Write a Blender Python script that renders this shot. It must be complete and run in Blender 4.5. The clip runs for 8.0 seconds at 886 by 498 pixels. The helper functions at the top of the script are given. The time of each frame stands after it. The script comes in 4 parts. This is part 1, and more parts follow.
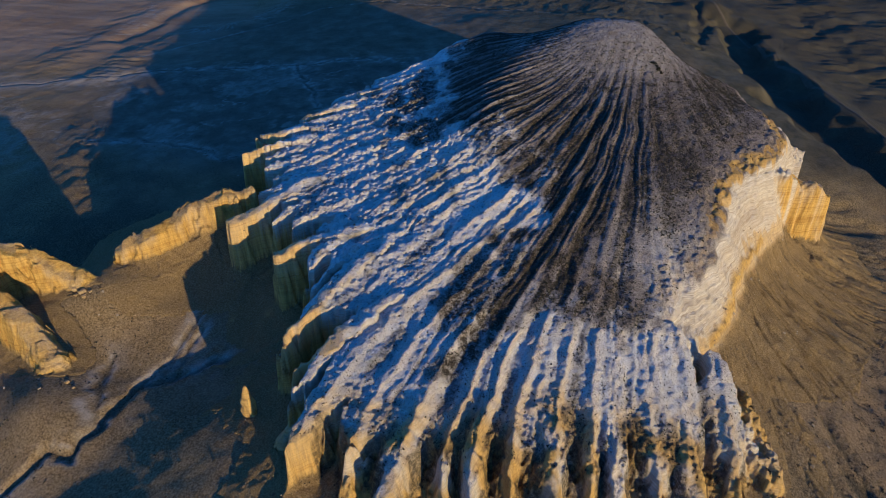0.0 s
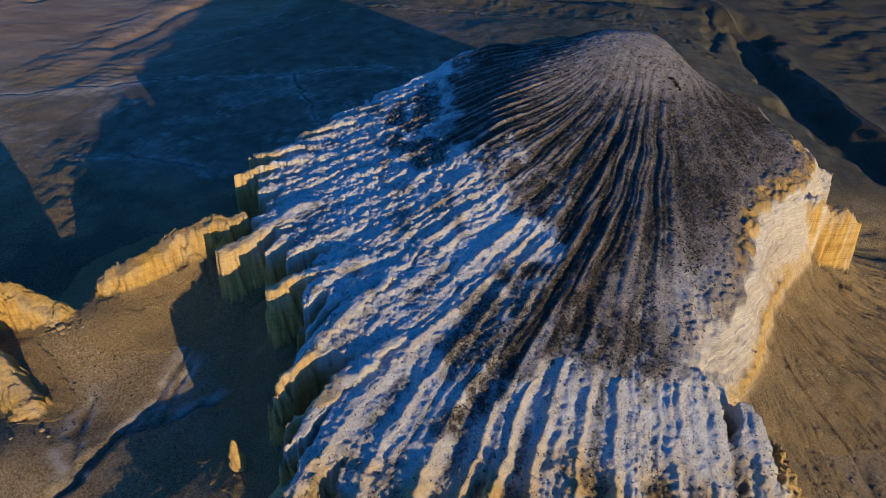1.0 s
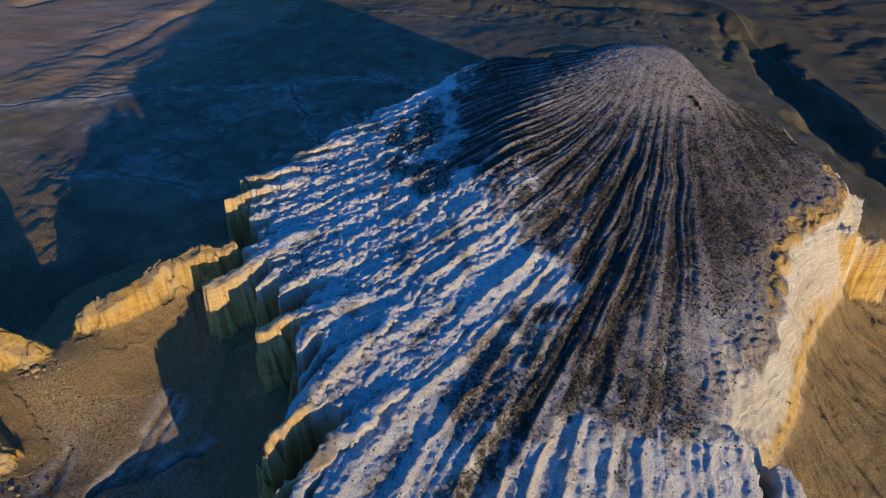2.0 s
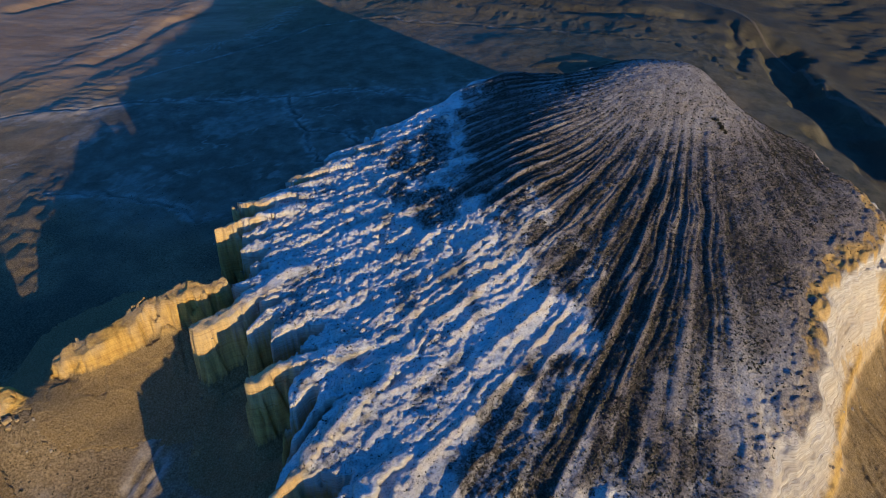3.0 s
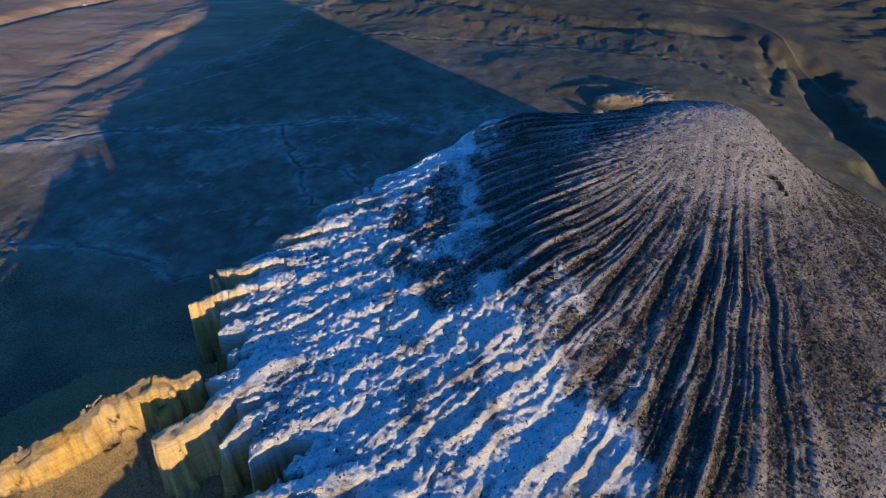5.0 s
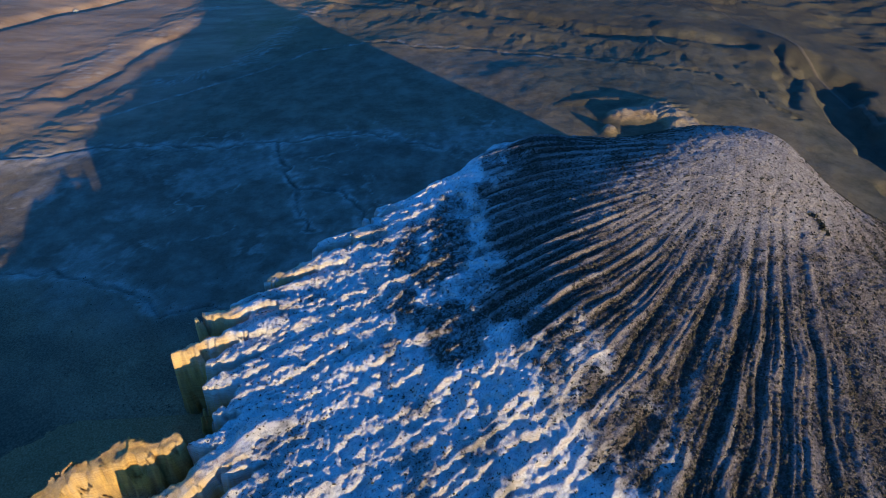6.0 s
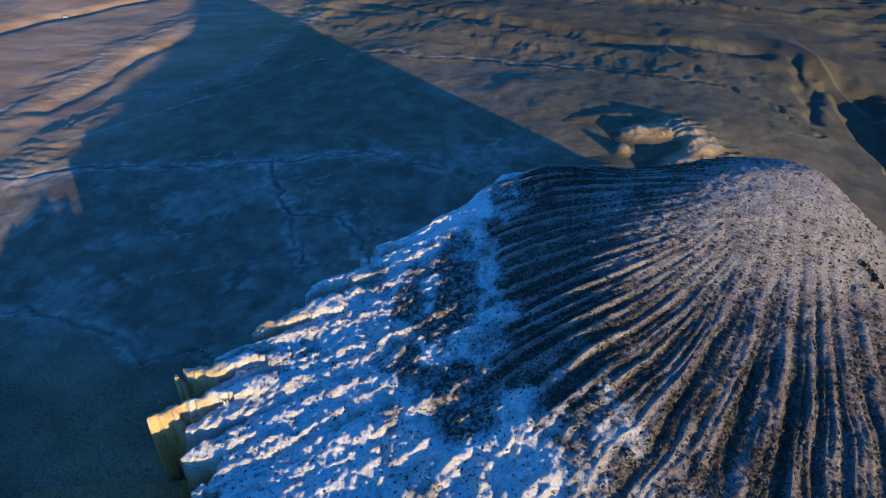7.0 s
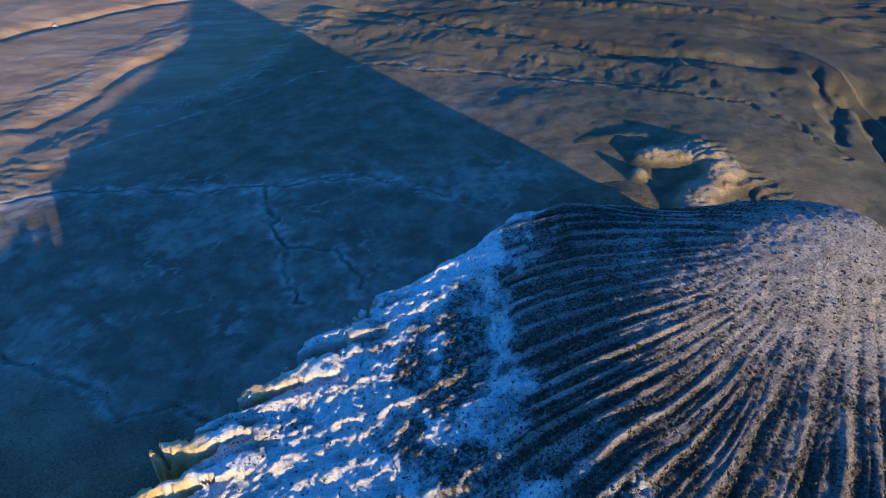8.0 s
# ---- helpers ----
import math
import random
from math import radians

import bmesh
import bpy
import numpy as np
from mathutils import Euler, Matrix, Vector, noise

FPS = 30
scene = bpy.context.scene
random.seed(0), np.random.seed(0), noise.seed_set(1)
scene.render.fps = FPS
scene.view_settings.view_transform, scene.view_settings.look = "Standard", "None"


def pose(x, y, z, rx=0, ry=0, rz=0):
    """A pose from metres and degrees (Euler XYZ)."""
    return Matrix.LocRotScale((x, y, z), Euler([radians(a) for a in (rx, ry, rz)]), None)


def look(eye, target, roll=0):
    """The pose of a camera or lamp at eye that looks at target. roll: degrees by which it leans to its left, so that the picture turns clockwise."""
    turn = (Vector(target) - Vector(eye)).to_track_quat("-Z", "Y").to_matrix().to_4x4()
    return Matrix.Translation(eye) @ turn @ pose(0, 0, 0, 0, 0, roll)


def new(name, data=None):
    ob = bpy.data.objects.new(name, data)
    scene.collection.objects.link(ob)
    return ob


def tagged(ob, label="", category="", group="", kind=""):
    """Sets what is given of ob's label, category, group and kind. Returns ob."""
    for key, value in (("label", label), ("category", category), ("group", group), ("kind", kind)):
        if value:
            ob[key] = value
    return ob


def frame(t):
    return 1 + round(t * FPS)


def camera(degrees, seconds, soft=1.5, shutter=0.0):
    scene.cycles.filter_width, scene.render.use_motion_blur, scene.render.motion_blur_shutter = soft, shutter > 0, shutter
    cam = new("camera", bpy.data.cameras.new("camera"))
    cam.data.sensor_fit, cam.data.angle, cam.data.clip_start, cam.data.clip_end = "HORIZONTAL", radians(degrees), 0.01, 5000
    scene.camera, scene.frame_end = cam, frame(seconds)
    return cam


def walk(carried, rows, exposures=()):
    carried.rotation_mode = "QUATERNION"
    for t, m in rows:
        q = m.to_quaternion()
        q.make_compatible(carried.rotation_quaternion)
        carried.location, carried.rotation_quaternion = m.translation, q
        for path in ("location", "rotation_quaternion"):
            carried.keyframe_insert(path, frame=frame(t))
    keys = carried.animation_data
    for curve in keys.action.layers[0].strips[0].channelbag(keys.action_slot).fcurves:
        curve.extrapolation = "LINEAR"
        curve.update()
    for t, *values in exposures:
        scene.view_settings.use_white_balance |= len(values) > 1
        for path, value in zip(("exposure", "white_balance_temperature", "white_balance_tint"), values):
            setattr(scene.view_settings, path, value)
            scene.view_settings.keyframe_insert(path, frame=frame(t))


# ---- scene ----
cam = camera(73.0, 8.0, soft=0.62)
KELVIN, SUN, SKY = 4550, 4.45, 0.138
SUN_COLOUR = (1.0, 0.61, 0.18)
METRES, EYE, TILT, LEAN, TURN = 180.0, 160.0, -37.0, 0.0, 0.0
ROWS = [
    (0.0, 0.0000, 0.0000, 0.0000, 0.00, 0.00, 0.00),
    (0.5, -0.0053, 0.0456, 0.0350, 0.01, -0.07, -0.03),
    (1.0, -0.0109, 0.0933, 0.0715, 0.01, -0.13, -0.02),
    (1.5, -0.0152, 0.1393, 0.1065, 0.01, -0.17, -0.03),
    (3.0, -0.0284, 0.2808, 0.2187, 0.21, -0.36, -0.06),
    (3.5, -0.0320, 0.3257, 0.2547, 0.30, -0.40, -0.10),
    (4.0, -0.0359, 0.3747, 0.2942, 0.37, -0.40, -0.15),
    (4.5, -0.0402, 0.4208, 0.3316, 0.43, -0.45, -0.16),
    (6.0, -0.0574, 0.5683, 0.4444, 0.50, -0.59, -0.08),
    (6.5, -0.0631, 0.6203, 0.4819, 0.49, -0.67, -0.02),
    (7.0, -0.0697, 0.6755, 0.5257, 0.48, -0.69, -0.03),
    (7.5, -0.0758, 0.7279, 0.5665, 0.48, -0.71, -0.04),
    (8.0, -0.0810, 0.7846, 0.6122, 0.56, -0.72, -0.05),
]
walk(cam, [(t, pose(0, 0, EYE, TILT, LEAN, TURN) @ pose(METRES * x, METRES * y, METRES * z, 90 + pitch, roll, yaw)) for t, x, y, z, yaw, pitch, roll in ROWS],
     [(t, stops, KELVIN, 10) for t, stops in ((0.0, 0.5), (1.5, 0.58), (3.5, 0.8), (4.5, 1.0), (6.5, 1.28), (8.0, 1.6))])

# ---- light ----
SUN_WAY = Vector((-0.56, 0.83, -0.128)).normalized()      # the way the sunlight travels
SUN_HEIGHT = math.asin(-SUN_WAY.z)
world = bpy.data.worlds.new("sky")
scene.world = world
world.use_nodes = True
wn = world.node_tree
sky = wn.nodes.new("ShaderNodeTexSky")
sky.sky_type, sky.sun_disc = "NISHITA", False
sky.sun_elevation = SUN_HEIGHT
sky.sun_rotation = math.atan2(-SUN_WAY.x, -SUN_WAY.y)
sky.air_density, sky.dust_density, sky.ozone_density = 1.0, 0.1, 5.0
wn.nodes["Background"].inputs[1].default_value = SKY
wn.links.new(sky.outputs[0], wn.nodes["Background"].inputs[0])
lamp = bpy.data.lights.new("sun", "SUN")
lamp.energy, lamp.angle, lamp.color = SUN, radians(0.5), SUN_COLOUR
sun = new("sun", lamp)
sun.matrix_world = look((0, 0, 0), SUN_WAY)
sun.location = (300, -500, 300)

# ---- plan numbers ----
FAN = (120.0, 325.0)                    # the far corner of the dome
SUMMIT = (85.0, 310.0)                  # the furrows spread from here and bend as they run down
TWIST = ((-12.4, 15.4, 16.4, 1.5), (5.2, 8.3, 18.7, -7.7), (-1.5, -12.7, -15.0, 7.3))
# ways (degrees round the summit) of the dome's deep furrows, and of the crests on the chalk
FURROWS = [-46, -36, -29, -22, -16, -9, -3, 3.5, 9, 13, 17.7, 26, 35, 43, 50, 58, 65, 72.5, 81, 88, 95, 103, 112, 124]
CRESTS = [-44, -40, -36, -32, -29.5, -26, -23, -20, -17, -14, -11, -8.5, -6, -3.8, -1.5, 0.5, 2.8, 3.9, 5.9, 8.5, 10.5, 12.1, 14.7, 18.2, 21.5, 24.8,
          30, 33.2, 37, 40.7, 45.8, 50.9, 56, 61.5, 66, 70, 73.5, 79, 85, 91, 97, 103, 109, 116, 124]
# the rim of the hill's upper surface, seen from above
RIM = [(-22, 324), (-42, 310), (-55, 297), (-66, 286), (-76, 272), (-78, 256), (-74, 232), (-62, 211), (-50, 196), (-44, 172), (-41, 150),
       (-38, 130), (-37, 108), (-14, 100), (20, 99), (50, 99), (76, 101), (90, 109), (89, 126), (82, 138), (71, 144),
       (79, 158), (93, 167), (103, 183), (107, 197), (118, 211), (130, 219), (141, 224), (149, 235), (148, 260),
       (145, 284), (130, 303), (108, 316), (88, 328), (50, 342), (8, 345)]
# long rock fins: root x, y, tip x, y, height of root and tip, half width
FINS = [(-14, 157, -47, 130, 23, 14.5, 2.6), (-20, 184, -55, 140, 27, 16, 2.6), (-34, 128, -51, 117, 8, -3, 4.0), (-30, 194, -65, 184, 27, 19.5, 3.4),
        (-50, 236, -87, 207, 27, 19, 5.0), (-60, 268, -96, 257, 29, 24, 2.8), (-62, 276, -91, 271, 30, 26, 2.6),
        (-48, 293, -72, 287, 34, 28, 3.0), (-22, 309, -43, 305, 38, 35, 3.6)]
# the foot of the bright cliff
FOOT = [(86, 138), (95, 147), (103, 158), (111, 171), (118, 183), (127, 194), (135, 203), (148, 214), (156, 228)]
CREEK_NEAR = [(-160, 88), (-140, 106), (-123, 119), (-116, 147), (-100, 155), (-84, 164)]
CREEK_MID = [(-330, 425), (-247, 438), (-228, 449), (-193, 448), (-160, 443), (-131, 444), (-110, 443), (-109, 436), (-96, 408), (-87, 392), (-73, 389), (-63, 386), (-53, 370), (-50, 358)]
CREEK_EAST = [(-110, 443), (-83, 447), (-57, 449), (-36, 436), (-13, 424)]
RILLS = [[(-116, 147), (-109, 158), (-104, 170), (-104, 184)], [(-110, 152), (-100, 163), (-98, 176)], [(-121, 128), (-128, 146), (-131, 160)]]
CREEK_BRANCH = [(-87, 392), (-86, 375), (-74, 354)]
CREEK_LEFT = [(-215, 330), (-185, 332), (-167, 325), (-148, 321), (-137, 315), (-123, 302), (-109, 306), (-93, 303)]
SCARP = [(-250, 478), (-190, 545), (-147, 575), (-121, 606), (-88, 612), (-54, 612), (-29, 596), (0, 599), (27, 585), (57, 571), (85, 562), (131, 542), (161, 528), (190, 508), (197, 464)]
RIDGE = [(-180, 748), (-128, 700), (-91, 708), (-31, 690), (31, 641), (71, 615), (117, 600), (158, 572), (203, 557)]
HOLLOW = [(-128, 792), (-64, 746), (-12, 703), (34, 674), (76, 645), (105, 622), (142, 607), (178, 596), (214, 585)]
ROAD = [(216, 690), (222, 660), (231, 625), (244, 592), (254, 548), (260, 503), (262, 455), (264, 411), (269, 360), (278, 300), (290, 240)]
RAVINE = [(258, 575), (256, 537), (244, 475), (236, 430), (238, 396), (246, 345), (257, 280), (266, 220)]


# ---- noise and shapes on the plan ----
def lattice(seed):
    rng = np.random.RandomState(seed)
    return rng.permutation(4096), rng.rand(4096) * 2 - 1


TABLES = {}


def wave(x, y, size, seed=0):
    """Smooth noise from -1 to 1 with cells of that size in metres."""
    if seed not in TABLES:
        TABLES[seed] = lattice(seed)
    perm, value = TABLES[seed]
    u, v = np.asarray(x, float) / size + 500, np.asarray(y, float) / size + 500
    i, j = np.floor(u).astype(int), np.floor(v).astype(int)
    fu, fv = u - i, v - j
    su, sv = fu * fu * fu * (fu * (fu * 6 - 15) + 10), fv * fv * fv * (fv * (fv * 6 - 15) + 10)

    def corner(a, b):
        return value[perm[(perm[(i + a) & 4095] + j + b) & 4095]]
    return (corner(0, 0) * (1 - su) + corner(1, 0) * su) * (1 - sv) + (corner(0, 1) * (1 - su) + corner(1, 1) * su) * sv


def rough(x, y, size, octaves=4, seed=0, gain=0.5):
    total, a = 0.0, 1.0
    for k in range(octaves):
        total = total + a * wave(x, y, size / 2 ** k, seed + 17 * k)
        a *= gain
    return total


def step(a, b, x):
    t = np.clip((x - a) / (b - a), 0, 1)
    return t * t * (3 - 2 * t)


def near_line(x, y, line):
    """Distance to a broken line, and how far along it the nearest point lies (0 to 1)."""
    best, along = np.full(np.shape(x), 1e9), np.zeros(np.shape(x))
    n = len(line) - 1
    for k, ((ax, ay), (bx, by)) in enumerate(zip(line, line[1:])):
        dx, dy = bx - ax, by - ay
        t = np.clip(((x - ax) * dx + (y - ay) * dy) / (dx * dx + dy * dy), 0, 1)
        d = np.hypot(x - ax - t * dx, y - ay - t * dy)
        along = np.where(d < best, (k + t) / n, along)
        best = np.minimum(best, d)
    return best, along


def inside_rim(x, y):
    """Signed distance to the rim, positive on the hill."""
    d, _ = near_line(x, y, RIM + RIM[:1])
    odd = np.zeros(np.shape(x), bool)
    for (ax, ay), (bx, by) in zip(RIM, RIM[1:] + RIM[:1]):
        cross = (ay > y) != (by > y)
        odd ^= cross & (x < (bx - ax) * (y - ay) / (by - ay + 1e-12) + ax)
    return np.where(odd, d, -d)


def beside(x, y, line):
    """Distance to a broken line, and 1 on its left side, -1 on its right."""
    best, side = np.full(np.shape(x), 1e9), np.ones(np.shape(x))
    for (ax, ay), (bx, by) in zip(line, line[1:]):
        dx, dy = bx - ax, by - ay
        t = np.clip(((x - ax) * dx + (y - ay) * dy) / (dx * dx + dy * dy), 0, 1)
        d = np.hypot(x - ax - t * dx, y - ay - t * dy)
        side = np.where(d < best, np.where(dx * (y - ay) - dy * (x - ax) > 0, 1.0, -1.0), side)
        best = np.minimum(best, d)
    return best, side


def blob(x, y, cx, cy, rx, ry, turn=0.0):
    c, s = math.cos(radians(turn)), math.sin(radians(turn))
    u, v = (x - cx) * c + (y - cy) * s, -(x - cx) * s + (y - cy) * c
    return np.exp(-(u / rx) ** 2 - (v / ry) ** 2)


# ---- the ground's height ----
def meander(x, y):
    """Shifts that make the creeks wind."""
    return 2.5 * rough(x, y, 12, 3, 40, 0.6), 2.5 * rough(x, y, 12, 3, 43, 0.6)


def rills(x, y, finer=1.0):
    """Rill noise on the slope that fans out to the right of the hill; a rill runs where it is near 0."""
    x, y = x + 1.5 * wave(x, y, 9, 58), y + 1.5 * wave(x, y, 9, 59)
    way = np.degrees(np.arctan2(y - 250, x - 85))
    return rough(finer * way * 1.5, finer * 0.06 * np.hypot(x - 85, y - 250), 7, 3, 55 if finer == 1 else 89, 0.5)


def ground_height(x, y):
    x, y = np.asarray(x, float), np.asarray(y, float)
    u, v = np.clip(x, -430, 330) / 300, (np.clip(y, 90, 760) - 350) / 300
    z = (3.6 + 10.1 * u + 6.7 * v - 17.0 * u * u + 6.6 * u * v - 5.6 * v * v
         - 12.2 * u ** 3 + 8.3 * u * u * v + 1.8 * u * v * v - 0.3 * v ** 3)
    z = np.where(z < -22, -22 + 0.2 * (z + 22), z)
    z = z - 5 * blob(x, y, 62, 592, 80, 60) - 5 * blob(x, y, 246, 468, 42, 60) - 4 * blob(x, y, -195, 580, 100, 80) - 4 * blob(x, y, -130, 150, 14, 18) - 4 * blob(x, y, -113, 198, 16, 16) + 3 * blob(x, y, 132, 470, 40, 30)
    # the spur below the outcrops, and the valley in front of the fins
    z = z + 10 * blob(x, y, -146, 186, 34, 16, 25) + 11 * blob(x, y, -136, 136, 20, 28) + 2 * blob(x, y, -112, 212, 22, 14, 30)
    z = z - 9 * step(110, 190, x + 0.35 * (200 - y)) * step(300, 240, y) + 5 * blob(x, y, 118, 165, 26, 34, -30)
    d, _ = near_line(x, y, CREEK_NEAR)
    z = z - 9 * np.exp(-(d / 30) ** 2)
    # beds of the creeks
    wob, wob2 = meander(x, y)
    for line, deep, wide in ((CREEK_NEAR, 2.2, 1.4), (CREEK_MID, 0.8, 1.2), (CREEK_EAST, 0.7, 1.3), (CREEK_BRANCH, 0.7, 1.2), (CREEK_LEFT, 0.8, 1.2), *[(line, 0.9, 1.4) for line in RILLS]):
        d, _ = near_line(x + wob, y + wob2, line)
        z = z - deep * np.exp(-(d / wide) ** 2)
    # the scarp across the plain, with a gullied flank that climbs from it to a ridge
    d, along = near_line(x + 2 * wob, y + wob, SCARP)
    z = z + (0.9 * np.exp(-((d - 2) / 5) ** 2) * (0.8 + 0.25 * wave(x, y, 7, 61)) - 1.3 * np.exp(-(d / 2.4) ** 2)) * step(0.0, 0.12, along)
    _, side = beside(x, y, SCARP)
    up, way = near_line(x + wob, y + wob, RIDGE)
    east = step(-150, -80, x) * step(240, 205, x)
    flank = east * step(2, 14, d) * (side > 0) * np.exp(-(up / 34) ** 2)
    gully = np.abs(np.mod(way * 17 + 0.006 * x + 0.7 * rough(x, y, 34, 4, 112), 1) * 2 - 1)
    runnel = np.abs(np.mod(way * 52 + 0.7 * rough(x, y, 16, 4, 113), 1) * 2 - 1)
    z = z + flank * (1.7 * gully * step(2, 16, up) * (0.75 + 0.5 * wave(x, y, 40, 114)) + 1.5 * np.exp(-(up / 9) ** 2) + 0.4 * runnel * step(0, 8, up) - 0.8)
    z = z - 3.2 * east * np.exp(-(near_line(x + wob, y + 0.5 * wob, HOLLOW)[0] / 9) ** 2)
    # long low ridges to the west of the plain
    left = step(60, -120, x)
    d, along = near_line(x + 3 * wob, y, [(-310, 470), (-302, 530), (-290, 570), (-288, 640), (-262, 690), (-250, 740), (-245, 800)])
    z = z + left * 1.7 * np.exp(-(d / 20) ** 2)
    rung = np.abs(np.mod(along * 62 + 0.4 * rough(x, y, 12, 3, 71), 1) * 2 - 1)
    z = z + left * (0.55 * rung - 0.25) * np.exp(-((d - 6) / 9) ** 2)
    d, along = near_line(x + 3 * wob, y, [(-262, 440), (-248, 500), (-222, 558), (-180, 580), (-162, 621), (-151, 667), (-130, 760)])
    z = z + left * 1.9 * np.exp(-(d / 15) ** 2)
    rung = np.abs(np.mod(along * 50 + 0.4 * rough(x, y, 12, 3, 72), 1) * 2 - 1)
    z = z + left * (0.5 * rung - 0.25) * np.exp(-((d - 5) / 9) ** 2)
    z = z - 2.2 * np.exp(-(near_line(x, y, [(-286, 530), (-272, 579), (-265, 647), (-247, 670)])[0] / 7) ** 2)
    z = z - 4 * np.exp(-(near_line(x, y, [(-420, 660), (-394, 731), (-376, 756), (-350, 794), (-317, 825), (-240, 860)])[0] / 8) ** 2)
    # swells and gullies of the badland behind
    far = step(560, 680, y + 0.35 * x) * step(-260, -120, x)
    z = z + far * (0.5 * rough(x * 0.45 + 0.25 * y, y - 0.1 * x, 46, 4, 80) + 1.5 * np.abs(rough(x * 0.6 + 0.2 * y, y + 0.3 * x, 38, 4, 81, 0.55)))
    for cx, cy, rx, ry, turn in ((70, 800, 200, 9, -14), (150, 720, 150, 7, -16), (-20, 870, 220, 8, -12)):
        z = z + 3.5 * blob(x, y + 2 * wob, cx, cy, rx, ry, turn)
    # a gullied hummock on the near plain
    z = z + blob(x, y, -203, 300, 16, 52, 28) * (1.2 + 2.6 * np.abs(rough(x + 0.4 * y, 0.6 * y, 11, 3, 93)))
    # the ravine beside the road, with lobed edges and spurs, and the ridge that carries the road
    rib = np.abs(np.mod((y + 0.2 * x) / 11 + 0.4 * rough(x, y, 16, 3, 98), 1) * 2 - 1)
    d, along = near_line(x + 4 * wave(x, y, 30, 96), y, RAVINE)
    lobes = 7 * wave(x, y, 24, 95) + 3.5 * wave(x, y, 10, 92)
    z = z - 10.5 * step(23, 6, d + lobes) * step(0.0, 0.12, along)
    z = z + 4.2 * np.exp(-(near_line(x, y, ROAD)[0] / 12) ** 2) * step(640, 580, y)
    for line in ([(235, 575), (221, 530), (209, 488)], [(240, 556), (224, 517)]):
        z = z - 3 * np.exp(-(near_line(x + wob, y, line)[0] / 4.5) ** 2)
    beyond = step(270, 320, x)
    tooth = np.abs(np.mod((y - 0.5 * x) / 36 + 0.4 * rough(x, y, 40, 3, 97), 1) * 2 - 1)
    z = z + beyond * (2.0 * tooth + 0.8 * rib - 1 + 0.6 * rough(x, y, 30, 4, 99))
    # rill marks on the slope to the right of the hill
    slope = step(95, 125, x) * step(300, 240, y)
    rill = rills(x, y)
    z = z + slope * (0.7 * rill - 1.0 * step(0.3, 0.0, np.abs(rill)) - 0.55 * step(0.28, 0.0, np.abs(rills(x, y, 3.2))) + 0.25 * rough(x, y, 5, 3, 57))
    z = z + 1.0 * rough(x, y, 60, 3, 30) + 0.25 * rough(x, y, 9, 3, 33)
    return z


# ---- the hill's height ----
def furrow_angle(x, y):
    return np.degrees(np.arctan2(FAN[0] - x, FAN[1] - y))


def furrow_way(x, y):
    """Way round the summit that stays the same along a furrow, though the furrows bend."""
    way, r = np.degrees(np.arctan2(SUMMIT[0] - x, SUMMIT[1] - y)), np.hypot(SUMMIT[0] - x, SUMMIT[1] - y)
    way = np.where(way < -120, way + 360, way)
    q, b = np.clip((r - 90) / 100, -0.85, 1.5), np.clip((way - 45) / 50, -1.6, 1.35)
    return way + sum(c * q ** (i + 1) * b ** j for i, row in enumerate(TWIST) for j, c in enumerate(row))


